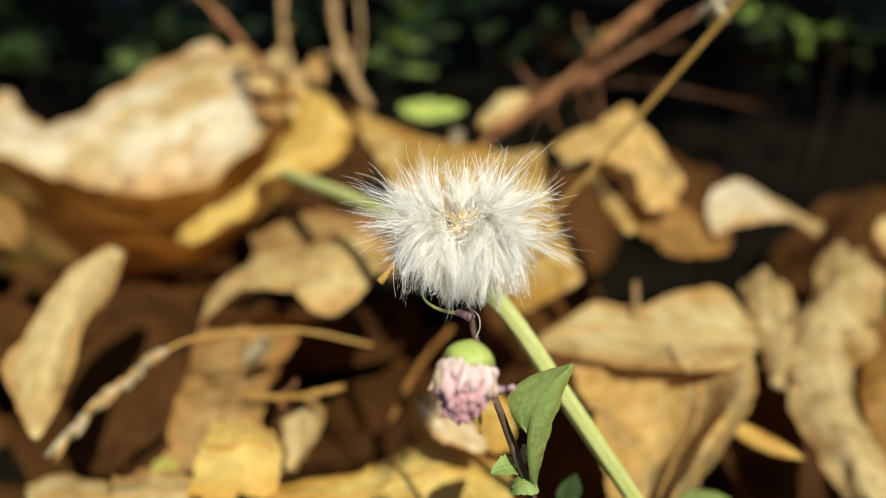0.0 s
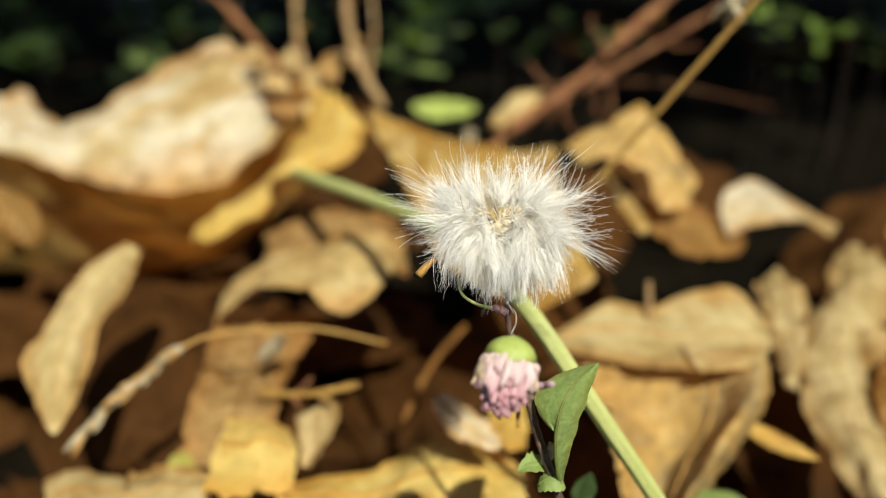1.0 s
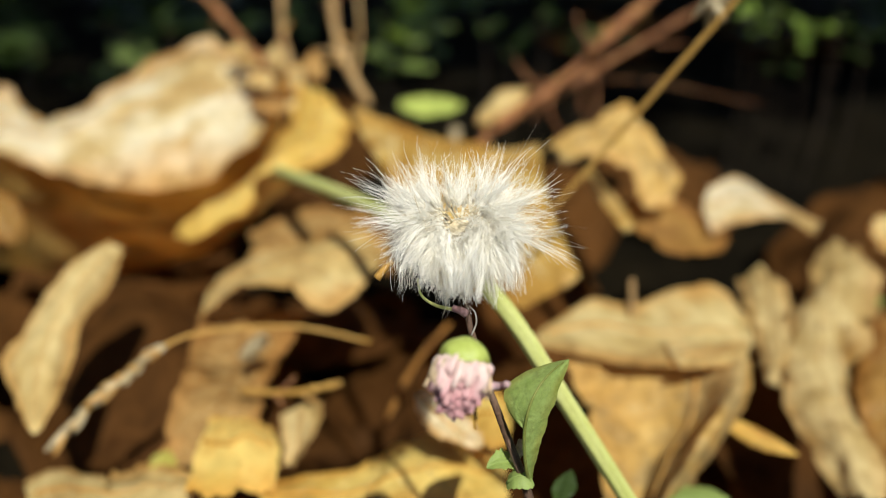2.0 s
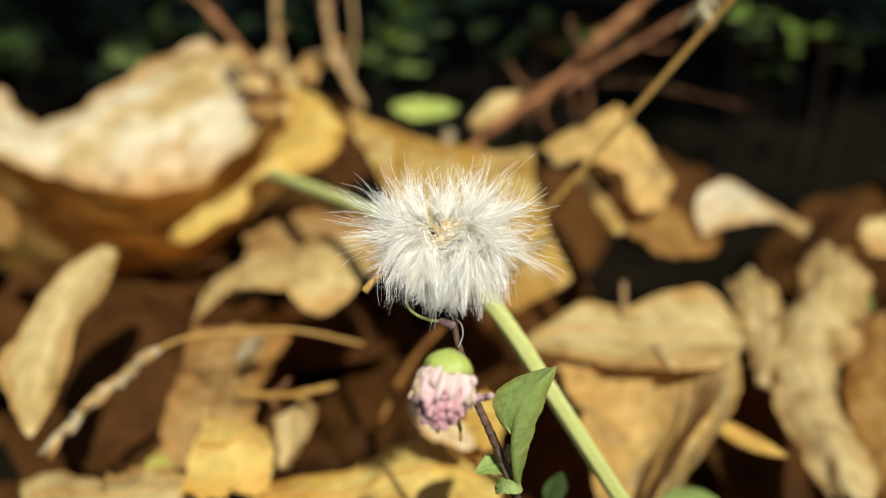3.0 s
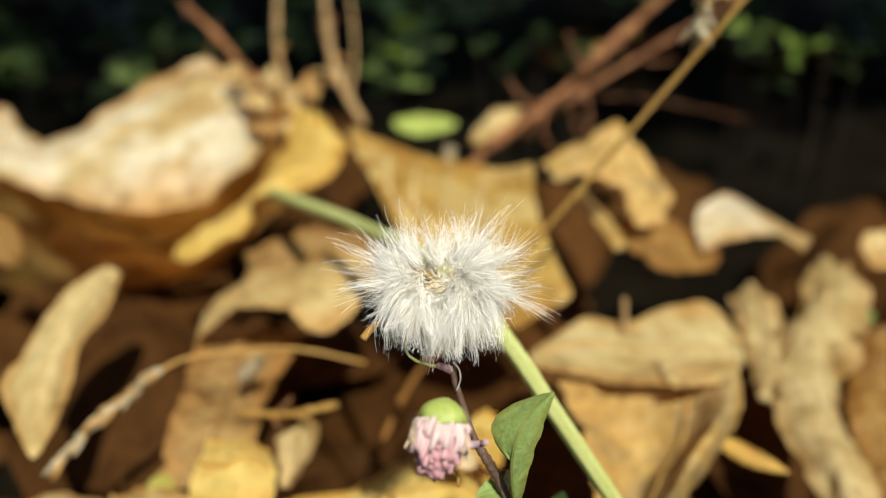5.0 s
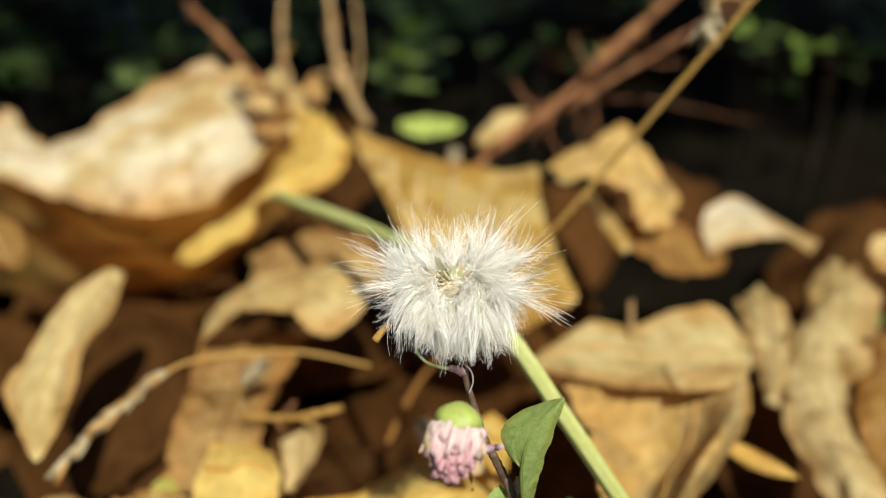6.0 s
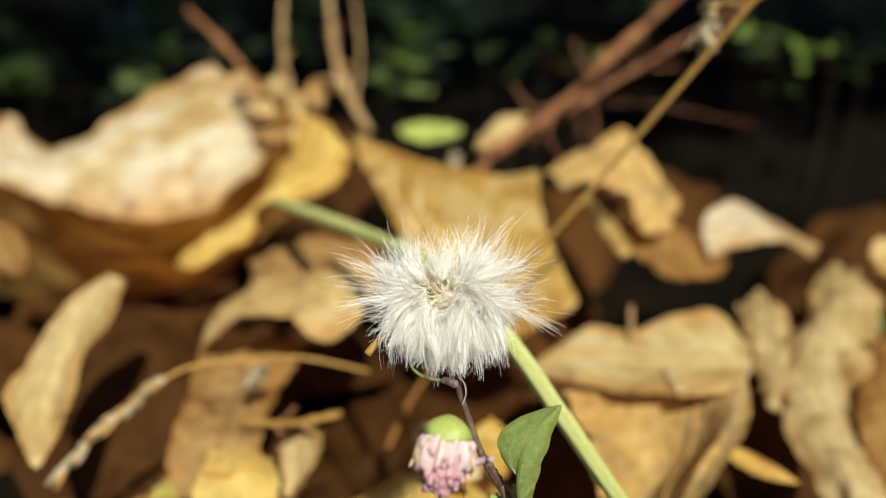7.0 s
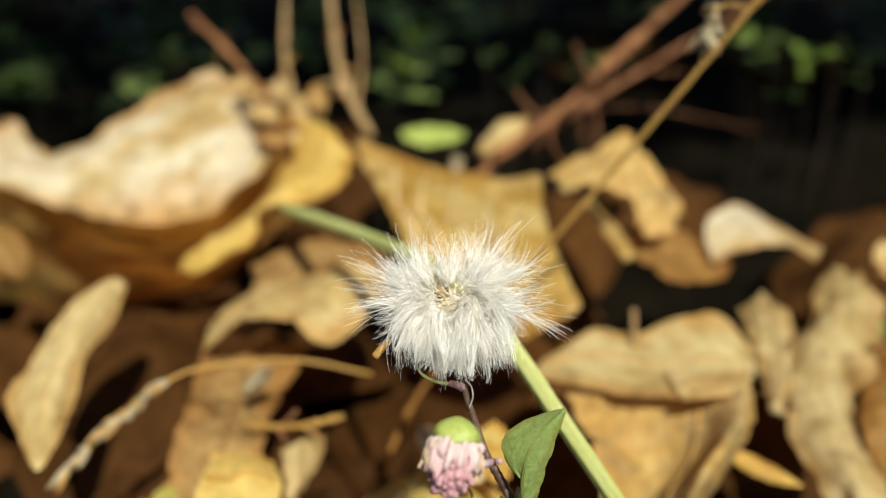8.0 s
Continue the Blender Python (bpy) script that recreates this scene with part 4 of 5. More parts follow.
twig("thick reddish-brown dead twig", [(0.0090, 0.1793, 0.0525), (0.0189, 0.1926, 0.0562), (0.0297, 0.2005, 0.0605), (0.0459, 0.2169, 0.0699), (0.0643, 0.2338, 0.0805), (0.0894, 0.2583, 0.0946)], 0.0010, 0.00108, BARK, 6, 2, [[(0.0305, 0.2012, 0.0618), (0.0276, 0.1929, 0.0568), (0.0304, 0.1851, 0.0528)], [(0.0403, 0.2083, 0.0644), (0.0408, 0.1991, 0.0579), (0.0384, 0.1916, 0.0543)], [(0.0258, 0.1979, 0.0598), (0.0216, 0.2023, 0.0637), (0.0195, 0.2048, 0.0665)], [(0.0214, 0.1965, 0.0572), (0.0153, 0.1908, 0.0527), (0.0109, 0.1876, 0.0511)], [(0.0422, 0.2120, 0.0672), (0.0378, 0.2156, 0.0717), (0.0368, 0.2187, 0.0756)], [(0.0511, 0.2207, 0.0729), (0.0475, 0.2165, 0.0692), (0.0449, 0.2140, 0.0667)]], stubs=16)
twig("pinkish-brown slender dead twig", [(0.0267, 0.2033, 0.0550), (0.0486, 0.2189, 0.0631), (0.0773, 0.2363, 0.0745), (0.1067, 0.2543, 0.0870)], 0.0008, 0.00062, BARK, 5, 3, [[(0.0399, 0.2126, 0.0597), (0.0380, 0.2075, 0.0544), (0.0391, 0.2015, 0.0517)], [(0.0592, 0.2256, 0.0671), (0.0640, 0.2248, 0.0656), (0.0700, 0.2262, 0.0661)]], stubs=9)
twig("faint thin dry twig", [(0.0374, 0.2356, 0.0518), (0.0660, 0.2454, 0.0490), (0.1053, 0.2517, 0.0395)], .00028, .0002, BARK, 2, 4)
twig("upright tan dead twig", [(-0.0393, 0.2026, 0.0537), (-0.0422, 0.2139, 0.0644), (-0.0451, 0.2241, 0.0729), (-0.0463, 0.2468, 0.0942)], 0.00092, 0.00068, TWIG, 3, 5, stubs=5)
twig("upright forked tan twig", [(-0.0191, 0.1984, 0.0565), (-0.0249, 0.2075, 0.0630), (-0.0289, 0.2169, 0.0699), (-0.0316, 0.2294, 0.0827), (-0.0355, 0.2491, 0.0986)], 0.00116, 0.00081, TWIG, 4, 6, [[(-0.0266, 0.2110, 0.0652), (-0.0309, 0.2100, 0.0677), (-0.0344, 0.2073, 0.0669)], [(-0.0233, 0.2068, 0.0617), (-0.0229, 0.2226, 0.0701), (-0.0259, 0.2421, 0.0854)]], stubs=8)
twig("red-brown twig with a knot", [(-0.0721, 0.2294, 0.0827), (-0.0596, 0.2190, 0.0740), (-0.0506, 0.2097, 0.0670), (-0.0381, 0.1943, 0.0594)], 0.00071, 0.00107, BARK, 3, 7, stubs=12)
twig("short dry twig lying in shade", [(-0.0319, 0.0994, 0.0407), (-0.0232, 0.0969, 0.0424), (-0.0151, 0.0960, 0.0450)], 0.00052, 0.00046, STRAW, 2, 8, stubs=3)
twig("brown twig low in the litter", [(-0.0092, 0.1051, 0.0300), (-0.0044, 0.1137, 0.0356), (0.0017, 0.1212, 0.0391)], .0005, .0005, RUST, 2, 9)
leaf("narrow golden sliver of a dry leaf", GOLD, (0.0423, 0.0939, 0.0410), (0.0474, 0.0899, 0.0399), (0.0532, 0.0871, 0.0388), (0.0482, 0.0913, 0.0403), (0.0464, 0.0885, 0.0395), blunt=.8, cup=.2, wave=.1, seed=45)
twig("short pale twig end", [(0.0339, 0.1165, 0.0410), (0.0344, 0.1185, 0.0448), (0.0348, 0.1222, 0.0482)], 0.00056, 0.00048, TWIG, 1, 11)
twig("short pale twig stub behind an orange leaf", [(0.0030, 0.1882, 0.0479), (0.0034, 0.1895, 0.0505), (0.0038, 0.1908, 0.0528)], .0016, .0013, CHAFF, 1, 12)


# ---- the flowering plant ----
plant = new("flowering_plant")
plant.location = (0.0087, 0.0527, 0.0648)
tagged(plant, "small weed with white fluffy seed head and pink nodding bud", "plant")
ROOT = np.array((0.0087, 0.0527, 0.0648))


def at_root(points):
    return [np.asarray(p) - ROOT for p in points]


SHAFT = smooth_path(at_root([(0.0147, 0.0597, 0.0405), (0.0101, 0.0544, 0.0584), (0.0078, 0.0530, 0.0673), (0.0061, 0.0542, 0.0717), (0.0051, 0.0546, 0.0746), (0.0041, 0.0553, 0.0771), (0.0032, 0.0566, 0.0799), (0.0026, 0.0575, 0.0819), (0.0025, 0.0587, 0.0838), (0.0026, 0.0609, 0.0877)]), 91)
RADII = np.interp(np.arange(91), (0, 20, 40, 90), (.0006, .0004, .00034, .00028))


def shaft(name, a, b):
    taper = np.ones(b + 1 - a)
    taper[[0, -1]] = .55
    v, f = tube_data(SHAFT[a:b + 1], RADII[a:b + 1] * taper, 10)
    return mesh_object(name, v, f, PURPLE, plant, "thin purple-brown stem")


shaft("stem", 0, 22)
joints = [shaft("stem_joint", 17 + 4 * k, 26 + 4 * k) for k in range(7)]


def seed_head():
    """A broad receptacle set with cream seeds, and a tuft of fine white hairs to each seed; the front tufts hang, the upper ones are sparse."""
    centre = np.array((0.0017, 0.0619, 0.0896)) - ROOT
    rng = np.random.default_rng(11)
    side, rise = np.array((1.0, 0, 0)), np.array((0, .47, .883))
    front = np.array((0, -.883, .47))
    t = np.linspace(0, 1, 11)
    v, f = tube_data(centre - rise * .0010 + front * .0001 + side * .0024 * (t[:, None] * 2 - 1), .0012 * np.sqrt(1.02 - (t * 2 - 1) ** 2), 14)
    head = mesh_object("seed_head", v, f, SEED, plant, "white fluffy seed head, partly open")
    tufts = 128
    for i in range(tufts):
        # round the head, denser below than above
        turn = -math.pi / 2 + math.pi * ((i * .61803) % 1 * 2 - 1)
        up = math.sin(turn)
        if up > .45 and i % 5 < 2:
            turn = -turn
            up = -up
        lift = math.radians(rng.uniform(-38, 66 if up < .3 else 30))
        flat = math.cos(turn) * side + up * rise
        way = math.cos(lift) * flat + math.sin(lift) * front
        reach = .0050 + .0003 * abs(math.cos(turn)) + .0009 * max(math.cos(turn), 0) - .0020 * max(up, 0)
        reach *= rng.uniform(.88, 1.08)
        sag = -.34 * max(math.sin(lift), 0) ** .7 * rise * (1 if up < .5 else .2) - .3 * max(math.sin(lift), 0) * front
        sag = sag + rise * .02 * abs(math.cos(turn)) + (-.05 * rise if up < 0 else .05 * rise - .25 * front)
        root = centre + side * .0021 * math.cos(turn) * math.cos(lift) + rise * .0006 * up + front * .0010 * math.sin(lift) + rng.normal(0, .0003, 3)
        sag = sag + rng.normal(0, .13, 3)
        locks = [(way + rng.normal(0, .22, 3), rng.normal(0, .3, 3), rng.normal(0, .14, 3), rng.uniform(3, 6), rng.uniform(.85, 1.08)) for _ in range(5)]
        hairs = int(rng.uniform(92, 122) * (.5 if up > .45 else 1))
        pieces = []
        s = np.linspace(0, 1, 9)[:, None]
        for _ in range(hairs):
            if rng.random() < .8:
                # hairs that cling together in a silky lock
                d, sway, swirl, pitch, far = locks[rng.integers(5)]
                d = d + rng.normal(0, .055, 3)
                bend, curl = sway + rng.normal(0, .06, 3), swirl + rng.normal(0, .03, 3)
            else:
                d, far = way + rng.normal(0, .24, 3), rng.uniform(.8, 1.05)
                bend, curl, pitch = rng.normal(0, .4, 3), rng.normal(0, .2, 3), rng.uniform(2.5, 7)
            d /= np.linalg.norm(d)
            first = .3 * rng.random() ** 1.6
            L = reach * far * rng.uniform(.74, 1.0) * (1 - first)
            path = root + d * reach * first + way * (.0012 if lift > .25 else .0006) + d * L * s + (bend + sag) * L * s ** 2 + curl * L * np.sin(s * pitch) * s
            below = np.clip(-((path - centre) @ rise) - .0058, 0, 1)
            path = path + np.outer(below * .6, rise)
            narrow = .85 - .42 * np.clip(-((path - centre) @ rise) / .0075, 0, 1) ** 2
            path[:, 0] = centre[0] + (path[:, 0] - centre[0]) * narrow
            pieces.append(hair_data(path, rng.uniform(.000011, .000025), .000009, rng.normal(0, 1, 3)))
        vv, ff = merge(pieces)
        mesh_object("pappus_tuft", vv, ff, HAIR, head)
        if i % 2 == 0:
            q = np.linspace(0, 1, 6)
            p0 = centre + (root - centre) * .55 - rise * .0004
            p1 = root + way * .0009 + rng.normal(0, .0003, 3)
            vv, ff = tube_data(p0 + (p1 - p0) * q[:, None], .00012 * (.35 + np.sin(np.pi * q) * .65), 6)
            mesh_object("seed", vv, ff, DARKSEED if i % 32 == 6 else SEED, head)
    # stray wisps that rise and curl from the open top
    for k in range(58):
        w = rise * .8 + side * rng.normal(0, .42) + front * rng.uniform(-.5, .15)
        w /= np.linalg.norm(w)
        root = centre + side * rng.uniform(-.0052, .0056) + front * rng.uniform(-.002, 0) + rise * .0008
        w = w + side * (root - centre)[0] * 45
        sway, size = rng.normal(0, .38, 3) * (1, .6, .6), rng.uniform(.0034, .0056)
        pieces = []
        s = np.linspace(0, 1, 10)[:, None]
        for _ in range(int(rng.uniform(2, 9))):
            d = w + rng.normal(0, .1, 3)
            L = size * rng.uniform(.6, 1)
            pieces.append(hair_data(root + d * L * s + (sway + rng.normal(0, .14, 3)) * L * s ** 2 + rng.normal(0, .06, 3) * L * np.sin(s * 6) * s, rng.uniform(.00002, .00003), .000011, rng.normal(0, 1, 3)))
        vv, ff = merge(pieces)
        mesh_object("bristle_wisp", vv, ff, HAIR, head)
    # cream bristles that lie across the open middle
    for k in range(48):
        w = side * rng.normal(0, 1) + front * .5 + rise * rng.normal(.1, .4)
        w /= np.linalg.norm(w)
        a, L = centre + side * rng.normal(-.0002, .0017) + front * rng.uniform(.0014, .0028) + rise * rng.normal(.0001, .0006), rng.uniform(.001, .0024)
        stem("cream_bristle", [a, a + w * L * .5 + rng.normal(0, .0001, 3), a + w * L], .000045, .00003, SEED, head, n=6, sides=5)
    for pts in ([(-0.0020, 0.0604, 0.0845), (-0.0016, 0.0588, 0.0837), (-0.0002, 0.0576, 0.0834), (0.0017, 0.0574, 0.0831)],):
        stem("bract", at_root(pts), .00009, .00018, STALK, head, "green and purple bract", n=16)
    stem("brown_bract", at_root([(-0.0041, 0.0594, 0.0868), (-0.0049, 0.0590, 0.0862), (-0.0055, 0.0587, 0.0855)]), .00025, .0004, STRAW, head, "withered brown bract", n=10)
    stem("node", at_root([(0.0012, 0.0575, 0.0832), (0.0018, 0.0572, 0.0832), (0.0023, 0.0573, 0.0828)]), .0003, .0004, MAUVE, head, "mauve node", n=8)
    return head


head = seed_head()
upper_stem = shaft("upper_stem", 44, 90)
stem("membrane_loop", at_root([(0.0028, 0.0562, 0.0813), (0.0032, 0.0565, 0.0823), (0.0031, 0.0570, 0.0831), (0.0026, 0.0576, 0.0834)]), .00009, .00007, CLEAR, upper_stem, "thin papery membrane", n=14, sides=6)


def flower_bud():
    rng = np.random.default_rng(21)
    top, low = np.array((0.0022, 0.0485, 0.0865)) - ROOT, np.array((0.0011, 0.0444, 0.0824)) - ROOT
    axis = (low - top) / np.linalg.norm(low - top)
    length = np.linalg.norm(low - top)
    s = np.linspace(0, 1, 14)
    rad = .0021 * np.sin(np.pi * .5 * (s ** .6)) * (1 - .05 * s)
    v, f = tube_data(top + axis * (length * .33) * s[:, None], np.maximum(rad, .0003), 20)
    turn = np.tile(np.arange(20), 14) * 2 * np.pi / 20
    spine = np.repeat(top + axis * (length * .33) * s[:, None], 20, 0)
    v = spine + (v - spine) * (1 + .035 * np.sin(turn * 5 + 1) + .05 * np.sin(turn * 2) + .03 * np.sin(turn * 3 + np.repeat(s, 20) * 6))[:, None] + np.outer(np.repeat(s ** 2, 20) * np.sin(turn * 3 + .6) * .00022, axis)
    bud = mesh_object("bud", v, f, LIME, plant, "nodding pink bud with bright green cup")
    e1 = np.cross(axis, (0, 1, 0))
    e1 /= np.linalg.norm(e1)
    e2 = np.cross(axis, e1)
    s = np.linspace(0, 1, 9)
    tone = np.stack([np.repeat(s, 7), np.zeros(63)], -1)
    for i in range(104):
        a = i * 6.283 / 26 + rng.normal(0, .14)
        out = math.cos(a) * e1 + math.sin(a) * e2
        p0 = top + axis * length * rng.uniform(.26, .34) + out * rng.uniform(.0012, .0016)
        p1 = p0 + axis * length * rng.uniform(.14, .46) + out * rng.uniform(.0001, .00045) + rng.normal(0, .0002, 3)
        path = smooth_path([p0, (p0 + p1) / 2 + out * .0003 + rng.normal(0, .0001, 3), p1], 9)
        vv, ff = tube_data(path, rng.uniform(.0002, .0003) * np.sqrt(np.clip(1.02 - (s * 2 - 1) ** 6, .02, 1)), 7)
        mesh_object("floret", vv, ff, FLORET, bud, uvs=tone * rng.uniform(.2, .8))
    for i in range(150):
        r = math.sqrt((i + .5) / 150) * .00175
        a = i * 2.39996
        out = math.cos(a) * e1 + math.sin(a) * e2
        deep = 1.0 - .36 * (r / .0019) ** 2.2 + rng.uniform(-.05, .03)
        p1 = top + axis * length * deep + out * r + rng.normal(0, .00016, 3)
        p0 = p1 - axis * length * .34 - out * r * .25
        mid = (p0 + p1) / 2 + rng.normal(0, .00018, 3)
        path = smooth_path([p0, mid, p1, p1 + rng.normal(0, .00012, 3)], 9)
        vv, ff = tube_data(path, rng.uniform(.0002, .0003) * (.95 - .4 * s ** 4) * np.sqrt(np.clip(1.03 - s ** 8, .03, 1)), 7)
        mesh_object("floret", vv, ff, FLORET, bud, uvs=.45 + tone * .55)
    for i in range(20):
        a = rng.choice((0.1, 2.9)) + rng.normal(0, .45)
        out = math.cos(a) * e1 + math.sin(a) * e2
        p0 = top + axis * length * .36 + out * .0020
        p1 = p0 + axis * length * rng.uniform(.1, .25) + out * rng.uniform(.0001, .0003)
        p2 = p1 + axis * length * rng.uniform(.0, .15) + out * rng.uniform(-.0002, .0003) + rng.normal(0, .00015, 3)
        stem("withered_strip", [p0, p1, p2], .00016, .0001, WITHER, bud, n=8, sides=6)
    stem("style", at_root([(0.0033, 0.0491, 0.0824), (0.0038, 0.0468, 0.0833), (0.0048, 0.0482, 0.0821), (0.0052, 0.0468, 0.0834)]), .0004, .00024, PINK, bud, "pale pink style", n=12)
    stem("spur", at_root([(0.0027, 0.0459, 0.0818), (0.0029, 0.0470, 0.0799), (0.0029, 0.0466, 0.0791)]), .0002, .00012, STRAW, bud, "thin brown bristle", n=8)
    return bud


bud = flower_bud()
leaf("green lance-shaped leaf, folded along its midrib", EDGED, np.array((0.0084, 0.0527, 0.0668)) - ROOT, np.array((0.0076, 0.0519, 0.0765)) - ROOT, np.array((0.0115, 0.0562, 0.0787)) - ROOT, np.array((0.0051, 0.0537, 0.0751)) - ROOT, np.array((0.0094, 0.0527, 0.0743)) - ROOT, rib=.0002, parent=plant, name="leaf", peak=.52, blunt=.75, left_from=.36, wave=.04, ragged=.02, seed=31, vein_height=.00004, serrate=.06)
leaf("small green leaf", GREEN, np.array((0.0073, 0.0539, 0.0680)) - ROOT, np.array((0.0059, 0.0538, 0.0689)) - ROOT, np.array((0.0043, 0.0531, 0.0687)) - ROOT, np.array((0.0058, 0.0547, 0.0695)) - ROOT, np.array((0.0059, 0.0527, 0.0689)) - ROOT, rib=.00015, parent=plant, name="leaf", wave=.05, seed=32, vein_height=.0001, nu=20, nv=13)
leaf("small green leaf at the node", GREEN, np.array((0.0062, 0.0527, 0.0669)) - ROOT, np.array((0.0073, 0.0524, 0.0684)) - ROOT, np.array((0.0087, 0.0520, 0.0677)) - ROOT, np.array((0.0073, 0.0536, 0.0684)) - ROOT, np.array((0.0071, 0.0515, 0.0677)) - ROOT, rib=.00015, parent=plant, name="leaf", blunt=.5, wave=.05, seed=33, vein_height=.0001, nu=20, nv=13)
stem("withered_bud", at_root([(0.0068, 0.0538, 0.0689), (0.0074, 0.0541, 0.0699), (0.0078, 0.0545, 0.0706)]), .0004, .0006, WITHER, plant, "withered cream bud", n=8)

# ---- the thick green stalk that arches behind the seed head ----
PIVOT = (-0.0217, 0.1074, 0.0749)
arching = new("arching_stalk")
arching.location = PIVOT
tagged(arching, "thick pale green plant stalk arching over dry leaves", "stalk")
stem("stalk", [np.asarray(p) - np.asarray(PIVOT) for p in ((0.0280, 0.0589, 0.0454), (0.0210, 0.0612, 0.0563), (0.0129, 0.0660, 0.0673), (0.0065, 0.0730, 0.0742), (-0.0003, 0.0877, 0.0742), (-0.0111, 0.1126, 0.0677), (-0.0284, 0.1407, 0.0609), (-0.0399, 0.1747, 0.0482))], .00078, .00125, STALK, arching, n=60, sides=14)
COURSE = smooth_path([np.asarray(p) - np.asarray(PIVOT) for p in ((0.0280, 0.0589, 0.0454), (0.0210, 0.0612, 0.0563), (0.0129, 0.0660, 0.0673), (0.0065, 0.0730, 0.0742), (-0.0003, 0.0877, 0.0742), (-0.0111, 0.1126, 0.0677), (-0.0284, 0.1407, 0.0609), (-0.0399, 0.1747, 0.0482))], 60)
for k in range(7):
    # fine lengthwise ridges round the stalk
    run = np.gradient(COURSE, axis=0)
    run /= np.linalg.norm(run, axis=1)[:, None]
    a = np.cross(run, (0, 1, 0))
    a /= np.linalg.norm(a, axis=1)[:, None]
    turn = k * 6.283 / 7 + .3
    v, f = tube_data(COURSE + (math.cos(turn) * a + math.sin(turn) * np.cross(run, a)) * np.linspace(.00068, .00112, 60)[:, None], .00019, 6)
    mesh_object("ridge", v, f, STALK, arching)
# The shadow on this leaf is painted by its dark material.
leaf("small green leaf beside the stalk, shadow put into its dark colour", SHADE_GREEN, (0.0137, 0.0640, 0.0529), (0.0141, 0.0651, 0.0549), (0.0149, 0.0659, 0.0564), (0.0128, 0.0649, 0.0546), (0.0155, 0.0650, 0.0547), rib=.0002, name="green_leaf", wave=.05, seed=34, nu=18, nv=11, vein_height=.0001, group="green leaves")
leaf("small bright green leaf near the ground", GREEN, (0.0308, 0.0766, 0.0403), (0.0346, 0.0769, 0.0410), (0.0391, 0.0767, 0.0407), (0.0355, 0.0798, 0.0401), (0.0336, 0.0737, 0.0413), rib=.0002, name="green_leaf", wave=.05, seed=35, nu=18, nv=11, vein_height=.0001, group="green leaves")


# ---- light-blocking shrubs and trees out of view, seedlings behind the litter ----
def shrub(label, x, y, height, spread, leaves, seed, size=.03):
    rng = np.random.default_rng(seed)
    ob = new("shrub")
    ob.location = (x, y, 0)
    tagged(ob, label, "shrub", group="shrubs")
    ends = []
    for k in range(7):
        a = rng.uniform(0, 6.28)
        tip = np.array((math.cos(a) * spread * rng.uniform(.3, .8), math.sin(a) * spread * rng.uniform(.3, .8), height * rng.uniform(.6, 1)))
        mid = tip * (.35, .35, .5) + rng.normal(0, .02, 3)
        stem("stem", [(0, 0, -.01), mid, tip], .007, .002, TRUNK, ob, n=10, sides=6)
        ends += [mid + (tip - mid) * f for f in np.linspace(0, 1, 6)]
    verts, faces = [], []
    for i in range(leaves):
        c = ends[rng.integers(len(ends))] + rng.normal(0, spread * .28, 3)
        c[2] = max(c[2], .02)
        L = size * rng.uniform(.6, 1.3)
        d = rng.normal(0, 1, 3)
        d /= np.linalg.norm(d)
        up = np.cross(d, rng.normal(0, 1, 3))
        up /= np.linalg.norm(up) + 1e-9
        sd = np.cross(d, up)
        k = len(verts)
        verts += [c, c + d * L * .4 + sd * L * .26 + up * L * .05, c + d * L * .45, c + d * L * .4 - sd * L * .26 + up * L * .05, c + d * L]
        faces += [(k, k + 1, k + 2), (k, k + 2, k + 3), (k + 1, k + 4, k + 2), (k + 2, k + 4, k + 3)]
    tagged(mesh_object("foliage", verts, faces, SHADE_GREEN, ob, "green leaves, shade put into their colour", smooth=False), kind="stuff")
    return ob


def tree(label, x, y, crown, spread, leaves, seed):
    """A trunk that forks into limbs, and a crown of many small leaves with gaps."""
    rng = np.random.default_rng(seed)
    ob = new("tree")
    ob.location = (x, y, 0)
    tagged(ob, label, "tree", group="trees")
    c = np.array(crown) - (x, y, 0)
    stem("trunk", [(0, 0, -.03), (c[0] * .05, c[1] * .05, c[2] * .25), c * (.3, .3, .55), c * (.75, .75, .85)], .045, .022, TRUNK, ob, n=24, sides=12, knobs=3, seed=seed, rough=.001)
    ends = []
    for k in range(26):
        tip = rng.normal(0, 1, 3)
        tip = c + tip / np.linalg.norm(tip) * rng.uniform(.2, 1) ** .5 * np.array(spread)
        a = c * (.3, .3, .55) + (c * (.55, .55, .38)) * rng.uniform(.3, 1)
        stem("limb", [a, (a + tip) / 2 + rng.normal(0, .04, 3), tip], .012, .003, TRUNK, ob, n=10, sides=6)
        ends += [a + (tip - a) * f for f in np.linspace(.6, 1.0, 5)]
    verts, faces = [], []
    for i in range(leaves):
        p = ends[rng.integers(len(ends))] + rng.normal(0, .05, 3)
        L = .1 * rng.uniform(.6, 1.3)
        d = rng.normal(0, 1, 3)
        d /= np.linalg.norm(d)
        up = np.cross(d, rng.normal(0, 1, 3))
        up /= np.linalg.norm(up) + 1e-9
        sd = np.cross(d, up)
        k = len(verts)
        verts += [p, p + d * L * .4 + sd * L * .26 + up * L * .05, p + d * L * .45, p + d * L * .4 - sd * L * .26 + up * L * .05, p + d * L]
        faces += [(k, k + 1, k + 2), (k, k + 2, k + 3), (k + 1, k + 4, k + 2), (k + 2, k + 4, k + 3)]
    tagged(mesh_object("crown", verts, faces, SHADE_GREEN, ob, "crown of small green leaves, shade put into their colour", smooth=False), kind="stuff")
    return ob


